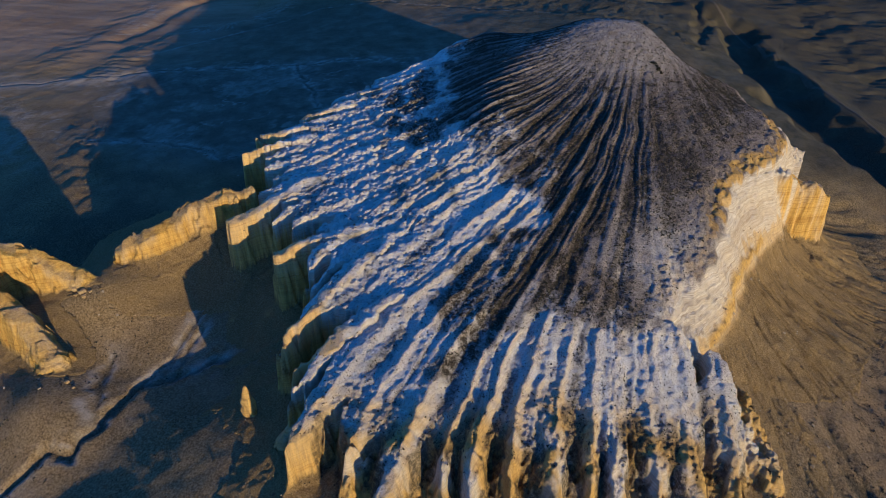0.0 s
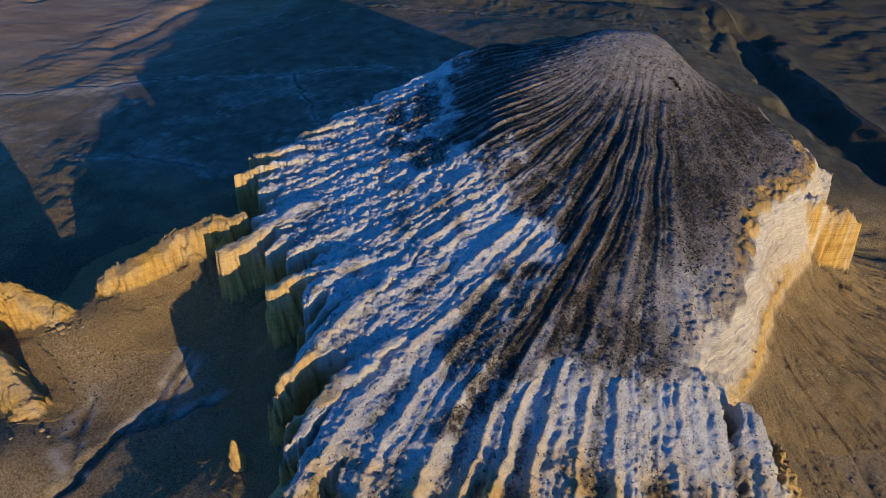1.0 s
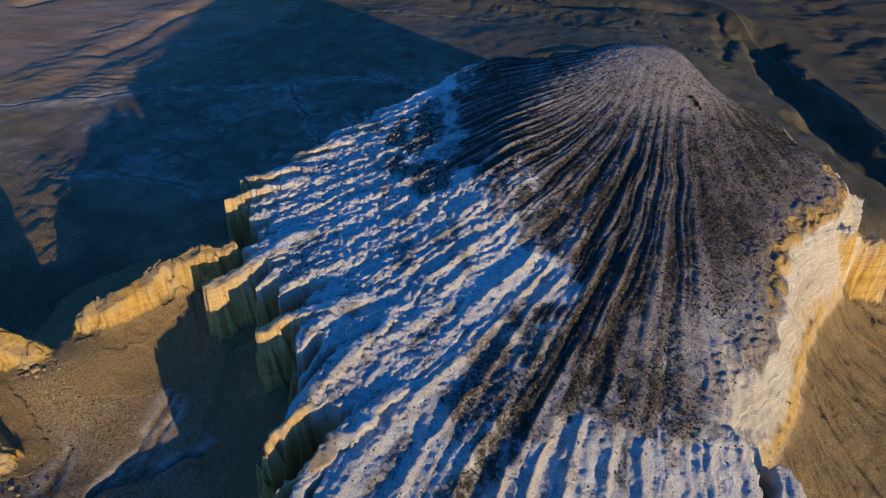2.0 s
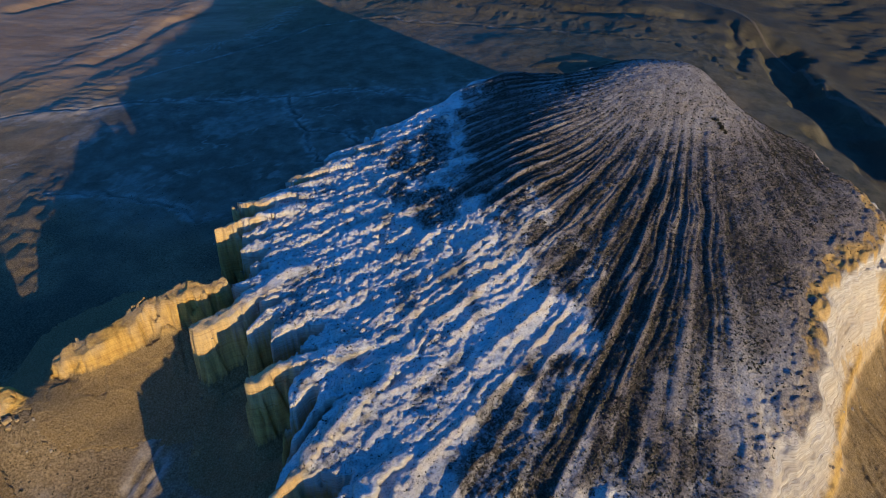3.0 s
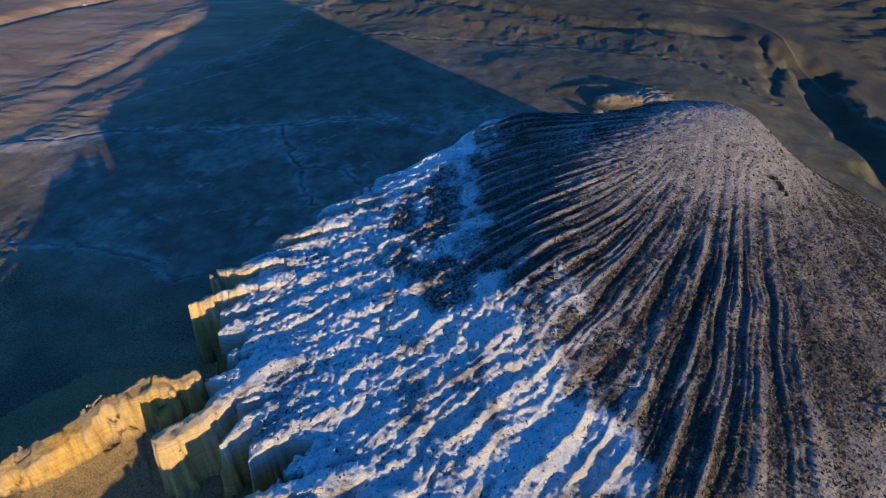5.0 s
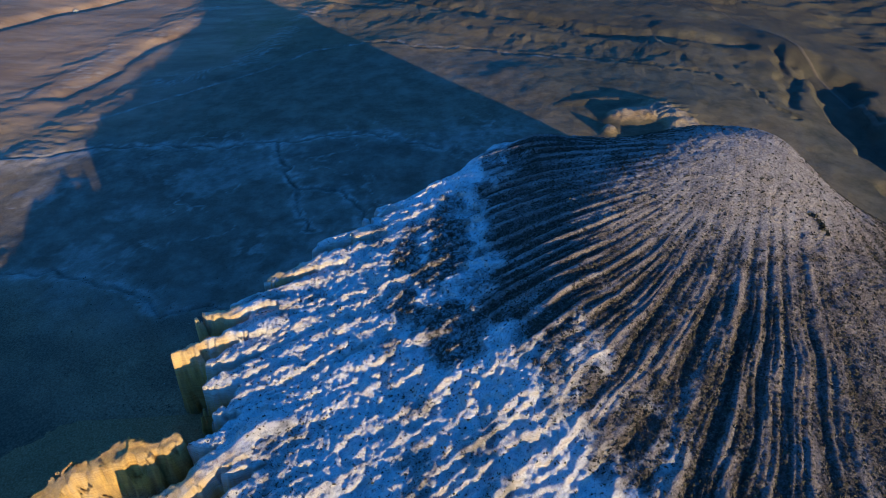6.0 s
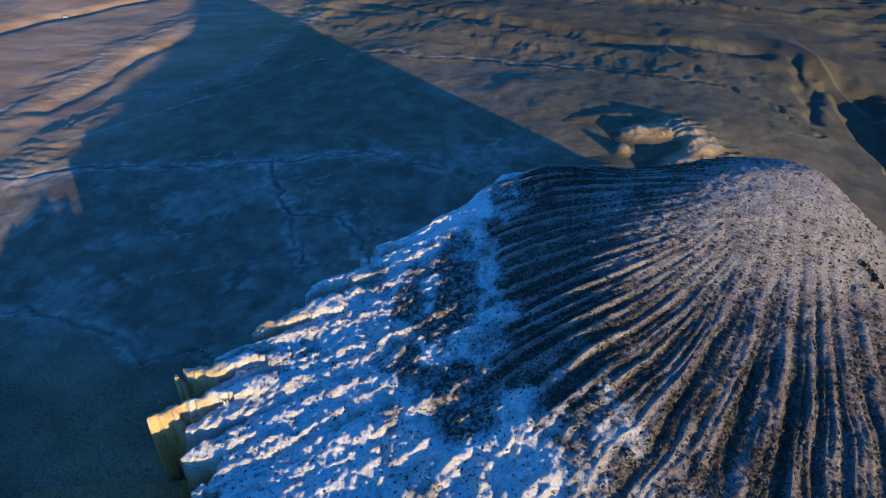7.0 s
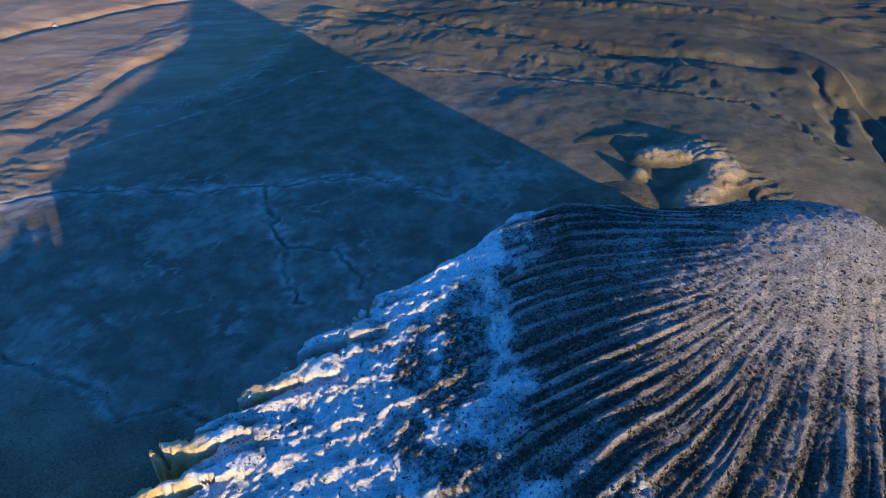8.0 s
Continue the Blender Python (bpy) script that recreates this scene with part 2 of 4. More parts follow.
def hill_fields(x, y):
    """Height of the hill, and masks of its looks."""
    g = ground_height(x, y)
    u, v = (x - 30) / 100, (y - 220) / 100
    top = (38.6 + 18.8 * v - 2.8 * v ** 2 + 0.15 * v ** 3 - 1.1 * v ** 4 + u * (14.0 + 13.5 * v - 2.2 * v ** 2 + 0.85 * v ** 3)
           + u ** 2 * (-8.8 + 1.1 * v + 0.9 * v ** 2) + u ** 3 * (-4.5 - 3.4 * v) + 1.1 * u ** 4)
    top = top + 5.5 * blob(x, y, 84, 299, 24, 22)
    top = top - 13 * step(96, 150, x) * step(235, 300, y) - 15 * step(100, 140, x) * step(284, 322, y) - 0.012 * np.maximum(0, y - 312) ** 2 * step(20, 70, x)
    top = top - 2.4 * blob(x, y, 52, 288, 42, 34) + 2.6 * blob(x, y, 80, 193, 28, 22)
    fold, _ = near_line(x, y, [(72, 318), (48, 302), (32, 284), (24, 262), (20, 240)])
    top = top + 4.5 * np.exp(-(fold / 21) ** 2) - 2.0 * blob(x, y, 2, 305, 22, 30)
    top = np.clip(top, -5, 70)
    s = inside_rim(x, y)
    on_top = step(-9, 0, s)
    r = np.hypot(x - FAN[0], y - FAN[1])
    # furrows: three families, bent by noise
    chalk_line = step(-11, 9, white_side(x, y) + 10 * rough(x, y, 15, 5, 10, 0.65) + 28 * step(205, 175, y) * wave(furrow_way(x, y) * 4, 0.22 * y, 12, 94))
    bend = 1.4 * wave(x, y, 34, 1) + 0.35 * wave(x, y, 13, 2) + (0.08 + 0.92 * chalk_line) * (0.28 * wave(x, y, 6, 3) + 0.22 * wave(x, y, 2.8, 7) + 0.05 * wave(x, y, 1.4, 68))
    ang = furrow_angle(x, y) + bend
    left = step(32, 48, ang) * step(100, 80, ang)
    r_top = np.hypot(x - SUMMIT[0], y - SUMMIT[1])
    sway = (0.35 + 0.65 * left) * chalk_line
    way = furrow_way(x, y) + (0.4 * wave(x, y, 34, 1) + (0.2 + 0.5 * sway) * wave(x, y, 13, 2) + (0.1 + 0.9 * sway) * (0.36 * wave(x, y, 6, 3) + 0.14 * wave(x, y, 2.8, 7) + 0.05 * wave(x, y, 1.4, 68))) * np.clip(160 / np.maximum(r_top, 20), 0.7, 2.2)
    lean = 0.46 - 0.06 * step(26, 44, ang)
    nick = 0.05 * np.abs(rough(x, y, 3.2, 3, 76, 0.6)) * chalk_line

    def crest(p, lean):           # a ridge with one flank steeper than the other
        p = np.mod(p, 1)
        return np.where(p < lean, p / lean, (1 - p) / (1 - lean))

    def ridges(count, shift, jitter):
        big = crest(0.5 * (count + shift) + 0.3 * wave(way * 2, r_top, 60, 4), lean)
        mid = crest(count + shift + nick + jitter * wave(way * 2, r_top * (0.5 + 0.6 * left), 24, 5), lean)
        return big, mid, crest(2 * count + 0.8 * wave(way * 4, r_top * 0.6, 12, 6), 0.4)
    on_chalk = ridges(np.interp(way, CRESTS, np.arange(len(CRESTS))), lean, 0.20 + 0.3 * left)
    count = np.interp(way, FURROWS, np.arange(len(FURROWS)))
    main = crest(count + 0.12 * wave(way * 2, r_top, 30, 77), lean)
    finer, half = step(36, 54, way), crest(2 * count + 0.30 * wave(way * 2, r_top, 24, 78), lean)
    main = main + 0.75 * finer * (half - main)
    on_dome = [main, 0.45 * main + 0.55 * (half + finer * (crest(3 * count + 0.30 * wave(way * 2, r_top, 24, 88), lean) - half)), crest(4 * count + 0.8 * wave(way * 4, r_top * 0.6, 12, 6), 0.4)]
    kb, km, ks = [a + (b - a) * chalk_line for a, b in zip(on_dome, on_chalk)]
    grow = step(40, 205, r + 10 * wave(x, y, 40, 8))
    power = 0.45 + 0.95 * np.abs(wave(way * 3, r_top * (0.3 + 0.9 * left), 20, 11))
    tips = step(124, 102, y + 6 * wave(x, y, 12, 31)) * chalk_line
    amp = (0.32 + 0.46 * step(30, 70, r_top)) * (1 - chalk_line) + chalk_line * (2.0 + 1.3 * grow) * (0.41 + 0.16 * left + 0.36 * tips)
    right_calm = (1 - (0.12 + 0.88 * step(-6, 5, way)) * (0.55 + 0.45 * step(40, 75, r_top + 8 * wave(x, y, 20, 9)))) * (1 - chalk_line)
    amp = amp * (1.25 - 0.50 * step(24, 50, ang) * chalk_line)
    amp = amp * (1 - right_calm) * step(14, 42, r_top)
    thin = chalk_line
    sharp = 3 + 2 * tips
    broad = thin * left
    kb2 = kb * (1 - thin) + thin * (0.3 * kb + 0.7 * kb ** sharp)
    km2 = km * (1 - thin) + (thin - broad) * (0.25 * km + 0.75 * km ** sharp) + broad * (1 - (1 - km) ** 1.7) * 0.9
    ridge = (0.5 * (kb2 - 0.4) + 0.75 * (km2 - 0.4)) * power + 0.3 * (ks - 0.5) * (1 - 0.3 * thin)
    h = top + amp * ridge * 1.5 * (0.15 + 0.85 * on_top)
    # scalloped, lumpy chalk
    lump = np.abs(rough(x, y, 5.5, 4, 12, 0.6))
    h = h + chalk_line * on_top * 0.75 * lump * (0.15 + 0.75 * left)
    h = h + (0.15 + (0.10 + 0.17 * left) * chalk_line + 0.50 * tips) * rough(x, y, 2.6, 3, 13, 0.7) * (0.3 + 0.7 * on_top) + (1 - chalk_line) * (0.3 - 0.2 * step(30, 50, ang)) * rough(x, y, 8, 3, 28)
    # the edge
    beyond = np.arctan2(y - 230, x - 50)                 # way from the middle of the hill
    deg = np.degrees(beyond)
    right = step(66, 76, x) * step(130, 142, y) * step(24, 8, deg)
    back = step(8, 40, deg) * step(140, 118, deg)
    front = 1 - right - back
    teeth = (0.6 * (kb - 0.45) + 0.75 * (km - 0.5)) * front
    low = front * step(150, 122, y) * step(-40, -20, x)
    h = h - right * (0.9 + 0.9 * rough(x, y, 5, 4, 69)) * step(8, 0, s + 3 * wave(x, y, 11, 74)) * step(168, 190, y) + right * 0.9 * np.abs(rough(x, y, 3.5, 3, 75)) * step(12, 6, s)
    s = s + teeth * (19 - 3 * low) + 2.2 * low * rough(x, y, 7, 3, 32) + 1.1 * rough(x, y, 6, 3, 14) + right * (1.5 * rough(x, y, 10, 4, 15)) + 0.5 * front * rough(x, y, 2.5, 2, 16) - 2.0 * front * (np.abs(rough(x, y, 4.2, 3, 67, 0.6)) - 0.25)
    d = np.maximum(-s, 0)
    to_foot, hill_side = beside(x, y, FOOT)
    to_foot = to_foot * hill_side + 1.0 * rough(x, y, 7, 3, 62)
    past_foot, to_foot = np.maximum(-to_foot, 0), np.maximum(to_foot, 0)
    wide = 4.2 * front + 9 * low + np.maximum(d + to_foot, 3.0) * right + 55 * back
    share = 0.76 * front + 0.58 * right + 0.85 * back
    tail = 9 * front + 11 * right + 25 * back
    run_out = d + right * (past_foot - d)
    lost = share * np.clip(d / wide, 0, 1) ** (1 + 0.25 * right) + (1 - share) * (1 - np.exp(-run_out / tail))
    z = h - lost * np.maximum(h - g, 0)
    z = z * (1 - back) + back * np.maximum(h - (0.95 + 2.6 * step(94, 106, deg)) * d * step(0, 7, d), g - 1.0)
    lost = lost * (1 - back)
    # the ochre promontory at the end of the right cliff
    prow, along = near_line(x + 1.2 * wave(x, y, 7, 63), y + 1.2 * wave(x, y, 7, 64), [(134, 219), (146, 223), (158, 226), (169, 227)])
    cap = 37 - 15 * along + 2.2 * rough(x, y, 6, 4, 18, 0.6) - 0.3 * prow
    cut = prow + 1.6 * np.abs(rough(x, y, 4.5, 3, 19)) + 0.8 * wave(x, y, 9, 65)
    z_prow = np.minimum(cap, g + (cap - g) * (1 - 0.66 * step(3.0, 7.5, cut) - 0.34 * (1 - np.exp(-np.maximum(cut - 6.5, 0) / 9))))
    prow_on = (z_prow > z) & (prow < 30)
    z = np.where(prow_on, z_prow, z)
    lost = np.where(prow_on, share * step(3.0, 7.5, cut) + 0.12 * (cut > 7.5), lost)
    # a sharp rib along the foot of the right cliff
    rib, along = near_line(x + 1.2 * wave(x, y, 6, 34), y + 1.2 * wave(x, y, 6, 35), [(93, 146), (102, 157), (110, 170), (117, 182), (126, 193), (133, 201)])
    z = z + (1.0 + 1.4 * np.abs(rough(x, y, 5, 3, 36))) * np.exp(-(rib / 1.5) ** 2) * step(0, 0.1, along) * step(1, 0.9, along)
    # long fins
    fin_id = np.zeros(np.shape(x))
    crown_at = h.copy()
    tip = np.zeros(np.shape(x))
    for number, (ax, ay, bx, by, za, zb, half) in enumerate(FINS, 1):
        wx, wy = x + 1.5 * wave(x, y, 9, 20) + 0.6 * wave(x, y, 3.5, 21), y + 1.5 * wave(x, y, 9, 22) + 0.6 * wave(x, y, 3.5, 23)
        q, along = near_line(wx, wy, [(ax, ay), (bx, by)])
        q = q + 0.7 * rough(x, y, 5, 3, 29) + 1.3 * np.abs(rough(x, y, 3.6, 3, 66, 0.6))
        crown = za + (zb - za) * along ** 1.3 + 0.7 * rough(x, y, 5, 3, 24) - 0.16 * q
        half = half * (1.15 - 0.5 * along)
        fall = np.clip((q - half) / 2.6, 0, 1)
        z_fin = g + (crown - g) * (1 - 0.86 * fall - 0.14 * (1 - np.exp(-np.maximum(q - half - 2, 0) / 6)))
        taller = z_fin > z
        fin_id, crown_at = np.where(taller & (q < half + 7), number, fin_id), np.where(taller, crown, crown_at)
        lost = np.where(taller, share * fall + 0.12 * (fall >= 1), lost)
        tip = np.where(taller, along, tip)
        z = np.maximum(z, z_fin)
    # beds of rock step the steep faces
    z = z + 4 * blob(x, y, 151, 288, 4, 7, 20) * (0.3 + np.abs(rough(x, y, 4, 3, 38)))
    bare = np.clip(crown_at - z, 0, 50)
    steep = step(0.5, 3, bare) * (1 - back)
    bed = 1.5 + 0.5 * right
    level = z / bed + 0.5 * wave(x, y, 20, 26)
    stepped = (np.floor(level) + step(0.3, 0.7, level - np.floor(level)) - level) * bed
    rock = step(0.05, 0.0, lost - share)
    z = z + steep * rock * (0.75 - 0.4 * right) * stepped
    # flutes run down the cliffs
    z = z - steep * rock * (0.9 + 0.8 * low - 0.6 * right) * np.abs(rough(x, y, 3.4, 3, 27, 0.6))
    meets = ((z - g) < 0.12) | ((lost > share + 0.04) & (back < 0.7) & (x < -18) & (y > 212))
    z = np.where(meets & (s < -3), g - 1.5, z)
    return dict(z=z, g=g, s=s, r=r, ang=ang, way=way, r_top=r_top, bare=bare, chalk=chalk_line, lost=lost, right=right, back=back, front=front,
                ridge=ridge, furrow=1 - (km + (kb - km) * (0.3 + 0.15 * step(135, 85, r))), kb=kb, fin=fin_id, tip=tip, prow=np.where(prow_on, 1.0, 0.0), km=km, rib=np.exp(-(rib / 2.2) ** 2), tips=tips, left=left, share=share)


def white_side(x, y):
    """Positive where pale chalk lies bare, negative on the shrubby dome."""
    d, along = near_line(x, y, [(10, 345), (0, 321), (0, 294), (3, 276), (7, 258), (13, 238), (35, 207), (27, 187), (16, 171), (14, 158), (34, 153), (54, 151), (76, 147)])
    line = [(12, 400), (10, 345), (0, 321), (0, 294), (3, 276), (7, 258), (13, 238), (35, 207), (27, 187), (16, 171), (14, 158), (34, 153), (54, 151), (76, 147), (130, 130), (130, -50), (-400, -50), (-400, 400)]
    odd = np.zeros(np.shape(x), bool)
    for (ax, ay), (bx, by) in zip(line, line[1:] + line[:1]):
        cross = (ay > y) != (by > y)
        odd ^= cross & (x < (bx - ax) * (y - ay) / (by - ay + 1e-12) + ax)
    return np.where(odd, d, -d)


# ---- meshes from the plan ----
def axis(lo, hi, pitch, reach=0.0, growth=1.25):
    """Even steps from lo to hi, then growing steps on both sides out to reach."""
    mid = list(np.arange(lo, hi + pitch / 2, pitch))
    if reach:
        step_out, a, b = pitch, mid[0], mid[-1]
        while b < hi + reach:
            step_out *= growth
            a, b = a - step_out, b + step_out
            mid = [a] + mid + [b]
    return np.array(mid)


def quads(nx, ny):
    i, j = np.meshgrid(np.arange(nx - 1), np.arange(ny - 1))
    a = (j * nx + i).ravel()
    return np.stack([a, a + 1, a + nx + 1, a + nx], 1)


def mesh_of(name, verts, faces, attrs=None, smooth=True):
    me = bpy.data.meshes.new(name)
    n = faces.shape[1]
    me.vertices.add(len(verts))
    me.vertices.foreach_set("co", np.ascontiguousarray(verts, np.float32).ravel())
    me.loops.add(faces.size)
    me.loops.foreach_set("vertex_index", np.ascontiguousarray(faces, np.int32).ravel())
    me.polygons.add(len(faces))
    me.polygons.foreach_set("loop_start", np.arange(len(faces), dtype=np.int32) * n)
    me.polygons.foreach_set("loop_total", np.full(len(faces), n, np.int32))
    me.polygons.foreach_set("use_smooth", np.full(len(faces), smooth))
    for key, values in (attrs or {}).items():
        layer = me.attributes.new(key, "FLOAT", "POINT")
        layer.data.foreach_set("value", np.ascontiguousarray(values, np.float32).ravel())
    me.update(calc_edges=True)
    return me


def cut_out(verts, faces, keep, attrs):
    """Only the faces that are kept, with the points that they use."""
    faces = faces[keep]
    used = np.unique(faces)
    place = np.zeros(len(verts), int)
    place[used] = np.arange(len(used))
    return verts[used], place[faces], {k: a[used] for k, a in attrs.items()}


# ---- materials ----
def material(name, roughness=0.9):
    m = bpy.data.materials.new(name)
    m.use_nodes = True
    nt = m.node_tree
    b = nt.nodes["Principled BSDF"]
    b.inputs["Roughness"].default_value = roughness
    b.inputs["Specular IOR Level"].default_value = 0.15
    return m, nt, b


def node(nt, kind, **values):
    n = nt.nodes.new(kind)
    for key, value in values.items():
        n.inputs[key].default_value = value
    return n


def plan_noise(nt, scale, detail=4.0, rough_by=0.6, stretch=(1, 1, 1)):
    at = nt.nodes.new("ShaderNodeNewGeometry")
    mp = node(nt, "ShaderNodeMapping", Scale=stretch)
    nt.links.new(at.outputs["Position"], mp.inputs["Vector"])
    n = node(nt, "ShaderNodeTexNoise", Scale=scale, Detail=detail, Roughness=rough_by)
    nt.links.new(mp.outputs[0], n.inputs["Vector"])
    return n.outputs["Fac"]


def ramp(nt, fac, stops):
    n = nt.nodes.new("ShaderNodeValToRGB")
    while len(n.color_ramp.elements) < len(stops):
        n.color_ramp.elements.new(0.5)
    for e, (at, c) in zip(n.color_ramp.elements, stops):
        e.position = at
        e.color = (*c, 1) if len(c) == 3 else c
    nt.links.new(fac, n.inputs[0])
    return n.outputs[0]


def mixed(nt, fac, a, b, blend="MIX"):
    n = nt.nodes.new("ShaderNodeMix")
    n.data_type, n.blend_type = "RGBA", blend
    for socket, value in ((n.inputs[0], fac), (n.inputs[6], a), (n.inputs[7], b)):
        if isinstance(value, bpy.types.NodeSocket):
            nt.links.new(value, socket)
        else:
            socket.default_value = (*value, 1) if isinstance(value, tuple) else value
    return n.outputs[2]


def field(nt, key):
    n = nt.nodes.new("ShaderNodeAttribute")
    n.attribute_name = key
    return n.outputs["Fac"]


def bump(nt, b, height, strength, distance):
    n = node(nt, "ShaderNodeBump", Strength=strength, Distance=distance)
    nt.links.new(height, n.inputs["Height"])
    nt.links.new(n.outputs[0], b.inputs["Normal"])


def summed(nt, a, b, by=1.0):
    n = nt.nodes.new("ShaderNodeMath")
    n.operation = "MULTIPLY_ADD"
    nt.links.new(b, n.inputs[0])
    n.inputs[1].default_value = by
    nt.links.new(a, n.inputs[2])
    return n.outputs[0]


def strata(nt, beds=1.0):
    """Bands of rock that follow height, bent a little."""
    at = nt.nodes.new("ShaderNodeNewGeometry")
    mp = node(nt, "ShaderNodeMapping", Scale=(0.02, 0.02, beds))
    nt.links.new(at.outputs["Position"], mp.inputs["Vector"])
    n = node(nt, "ShaderNodeTexNoise", Scale=1.0, Detail=3.0, Roughness=0.55)
    nt.links.new(mp.outputs[0], n.inputs["Vector"])
    return n.outputs["Fac"]


def rock_material(name):
    """Chalk over ochre rock with shrubby soil: the attributes chalk, ochre, soil and scree say where."""
    m, nt, b = material(name, 0.95)
    fine, coarse, wide = plan_noise(nt, 1.7, 8, 0.78), plan_noise(nt, 0.16, 6, 0.65), plan_noise(nt, 0.035, 4)
    runs = plan_noise(nt, 1.0, 5, 0.65, (0.9, 0.9, 0.07))
    beds = strata(nt, 1.3)
    white = ramp(nt, fine, [(0.41, (0.26, 0.24, 0.22)), (0.47, (0.64, 0.625, 0.61)), (0.56, (0.83, 0.82, 0.81))])
    stain = ramp(nt, coarse, [(0.38, (0.47, 0.44, 0.415)), (0.60, (0.78, 0.77, 0.765))])
    white = mixed(nt, 0.5, white, stain)
    bright = ramp(nt, fine, [(0.40, (0.46, 0.46, 0.46)), (0.49, (0.85, 0.85, 0.85))])
    # whiter chalk band, and left-flank chalk whose colour is raised to lighten its shade
    white = mixed(nt, field(nt, "clean_and_lift"), white, bright)
    layered = ramp(nt, beds, [(0.36, (0.50, 0.43, 0.33)), (0.43, (0.74, 0.69, 0.60)), (0.455, (0.34, 0.28, 0.22)), (0.475, (0.80, 0.76, 0.68)), (0.505, (0.84, 0.81, 0.74)), (0.52, (0.46, 0.40, 0.32)), (0.54, (0.82, 0.78, 0.70)), (0.575, (0.50, 0.44, 0.35)), (0.60, (0.78, 0.73, 0.64))])
    thick_beds = ramp(nt, strata(nt, 0.42), [(0.40, (0.72, 0.65, 0.57)), (0.45, (1, 1, 1)), (0.465, (0.52, 0.45, 0.37)), (0.48, (1, 1, 1)), (0.51, (0.80, 0.73, 0.65)), (0.52, (1, 1, 1)), (0.545, (0.52, 0.45, 0.37)), (0.555, (1, 0.98, 0.95)), (0.61, (0.78, 0.71, 0.62))])
    layered = mixed(nt, 0.8, mixed(nt, 0.2, layered, (0.92, 0.89, 0.83)), thick_beds, "MULTIPLY")
    layered = mixed(nt, 0.15, layered, ramp(nt, runs, [(0.35, (0.36, 0.31, 0.23)), (0.62, (0.76, 0.72, 0.63))]))
    ochre = ramp(nt, beds, [(0.32, (0.40, 0.215, 0.035)), (0.47, (0.62, 0.385, 0.078)), (0.56, (0.72, 0.485, 0.12)), (0.66, (0.49, 0.295, 0.058))])
    ochre = mixed(nt, 0.5, ochre, ramp(nt, runs, [(0.36, (0.27, 0.155, 0.04)), (0.6, (0.72, 0.475, 0.10))]))
    soil = ramp(nt, fine, [(0.42, (0.07, 0.057, 0.047)), (0.5, (0.21, 0.178, 0.155)), (0.58, (0.40, 0.345, 0.31))])
    soil = mixed(nt, 0.4, soil, ramp(nt, coarse, [(0.4, (0.15, 0.122, 0.102)), (0.62, (0.32, 0.275, 0.24))]))
    scree = ramp(nt, fine, [(0.36, (0.14, 0.095, 0.038)), (0.5, (0.27, 0.190, 0.082)), (0.66, (0.42, 0.315, 0.165))])
    beige = ramp(nt, fine, [(0.40, (0.24, 0.20, 0.165)), (0.47, (0.60, 0.53, 0.455)), (0.57, (0.80, 0.73, 0.655))])
    white = mixed(nt, field(nt, "beige"), white, beige)
    c = mixed(nt, field(nt, "chalk"), soil, white)
    c = mixed(nt, field(nt, "face"), c, layered)
    c = mixed(nt, field(nt, "ochre"), c, ochre)
    c = mixed(nt, field(nt, "scree"), c, scree)
    # dead leaves and lichen lie where the plants grow; scree rills share the tone
    dark_tone = ramp(nt, fine, [(0.40, (0.028, 0.023, 0.017)), (0.62, (0.12, 0.098, 0.072))])
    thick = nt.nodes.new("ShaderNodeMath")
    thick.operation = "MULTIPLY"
    nt.links.new(field(nt, "litter_and_rills"), thick.inputs[0])
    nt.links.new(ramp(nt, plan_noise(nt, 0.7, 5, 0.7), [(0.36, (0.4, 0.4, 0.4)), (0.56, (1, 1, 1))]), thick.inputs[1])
    c = mixed(nt, thick.outputs[0], c, dark_tone)
    c = mixed(nt, 0.3, c, ramp(nt, wide, [(0.35, (0.62, 0.58, 0.54)), (0.65, (1.0, 1.0, 1.0))]), "MULTIPLY")
    nt.links.new(c, b.inputs["Base Color"])
    bump(nt, b, summed(nt, summed(nt, fine, runs, 0.35), beds, 0.5), 1.0, 0.9)
    return m


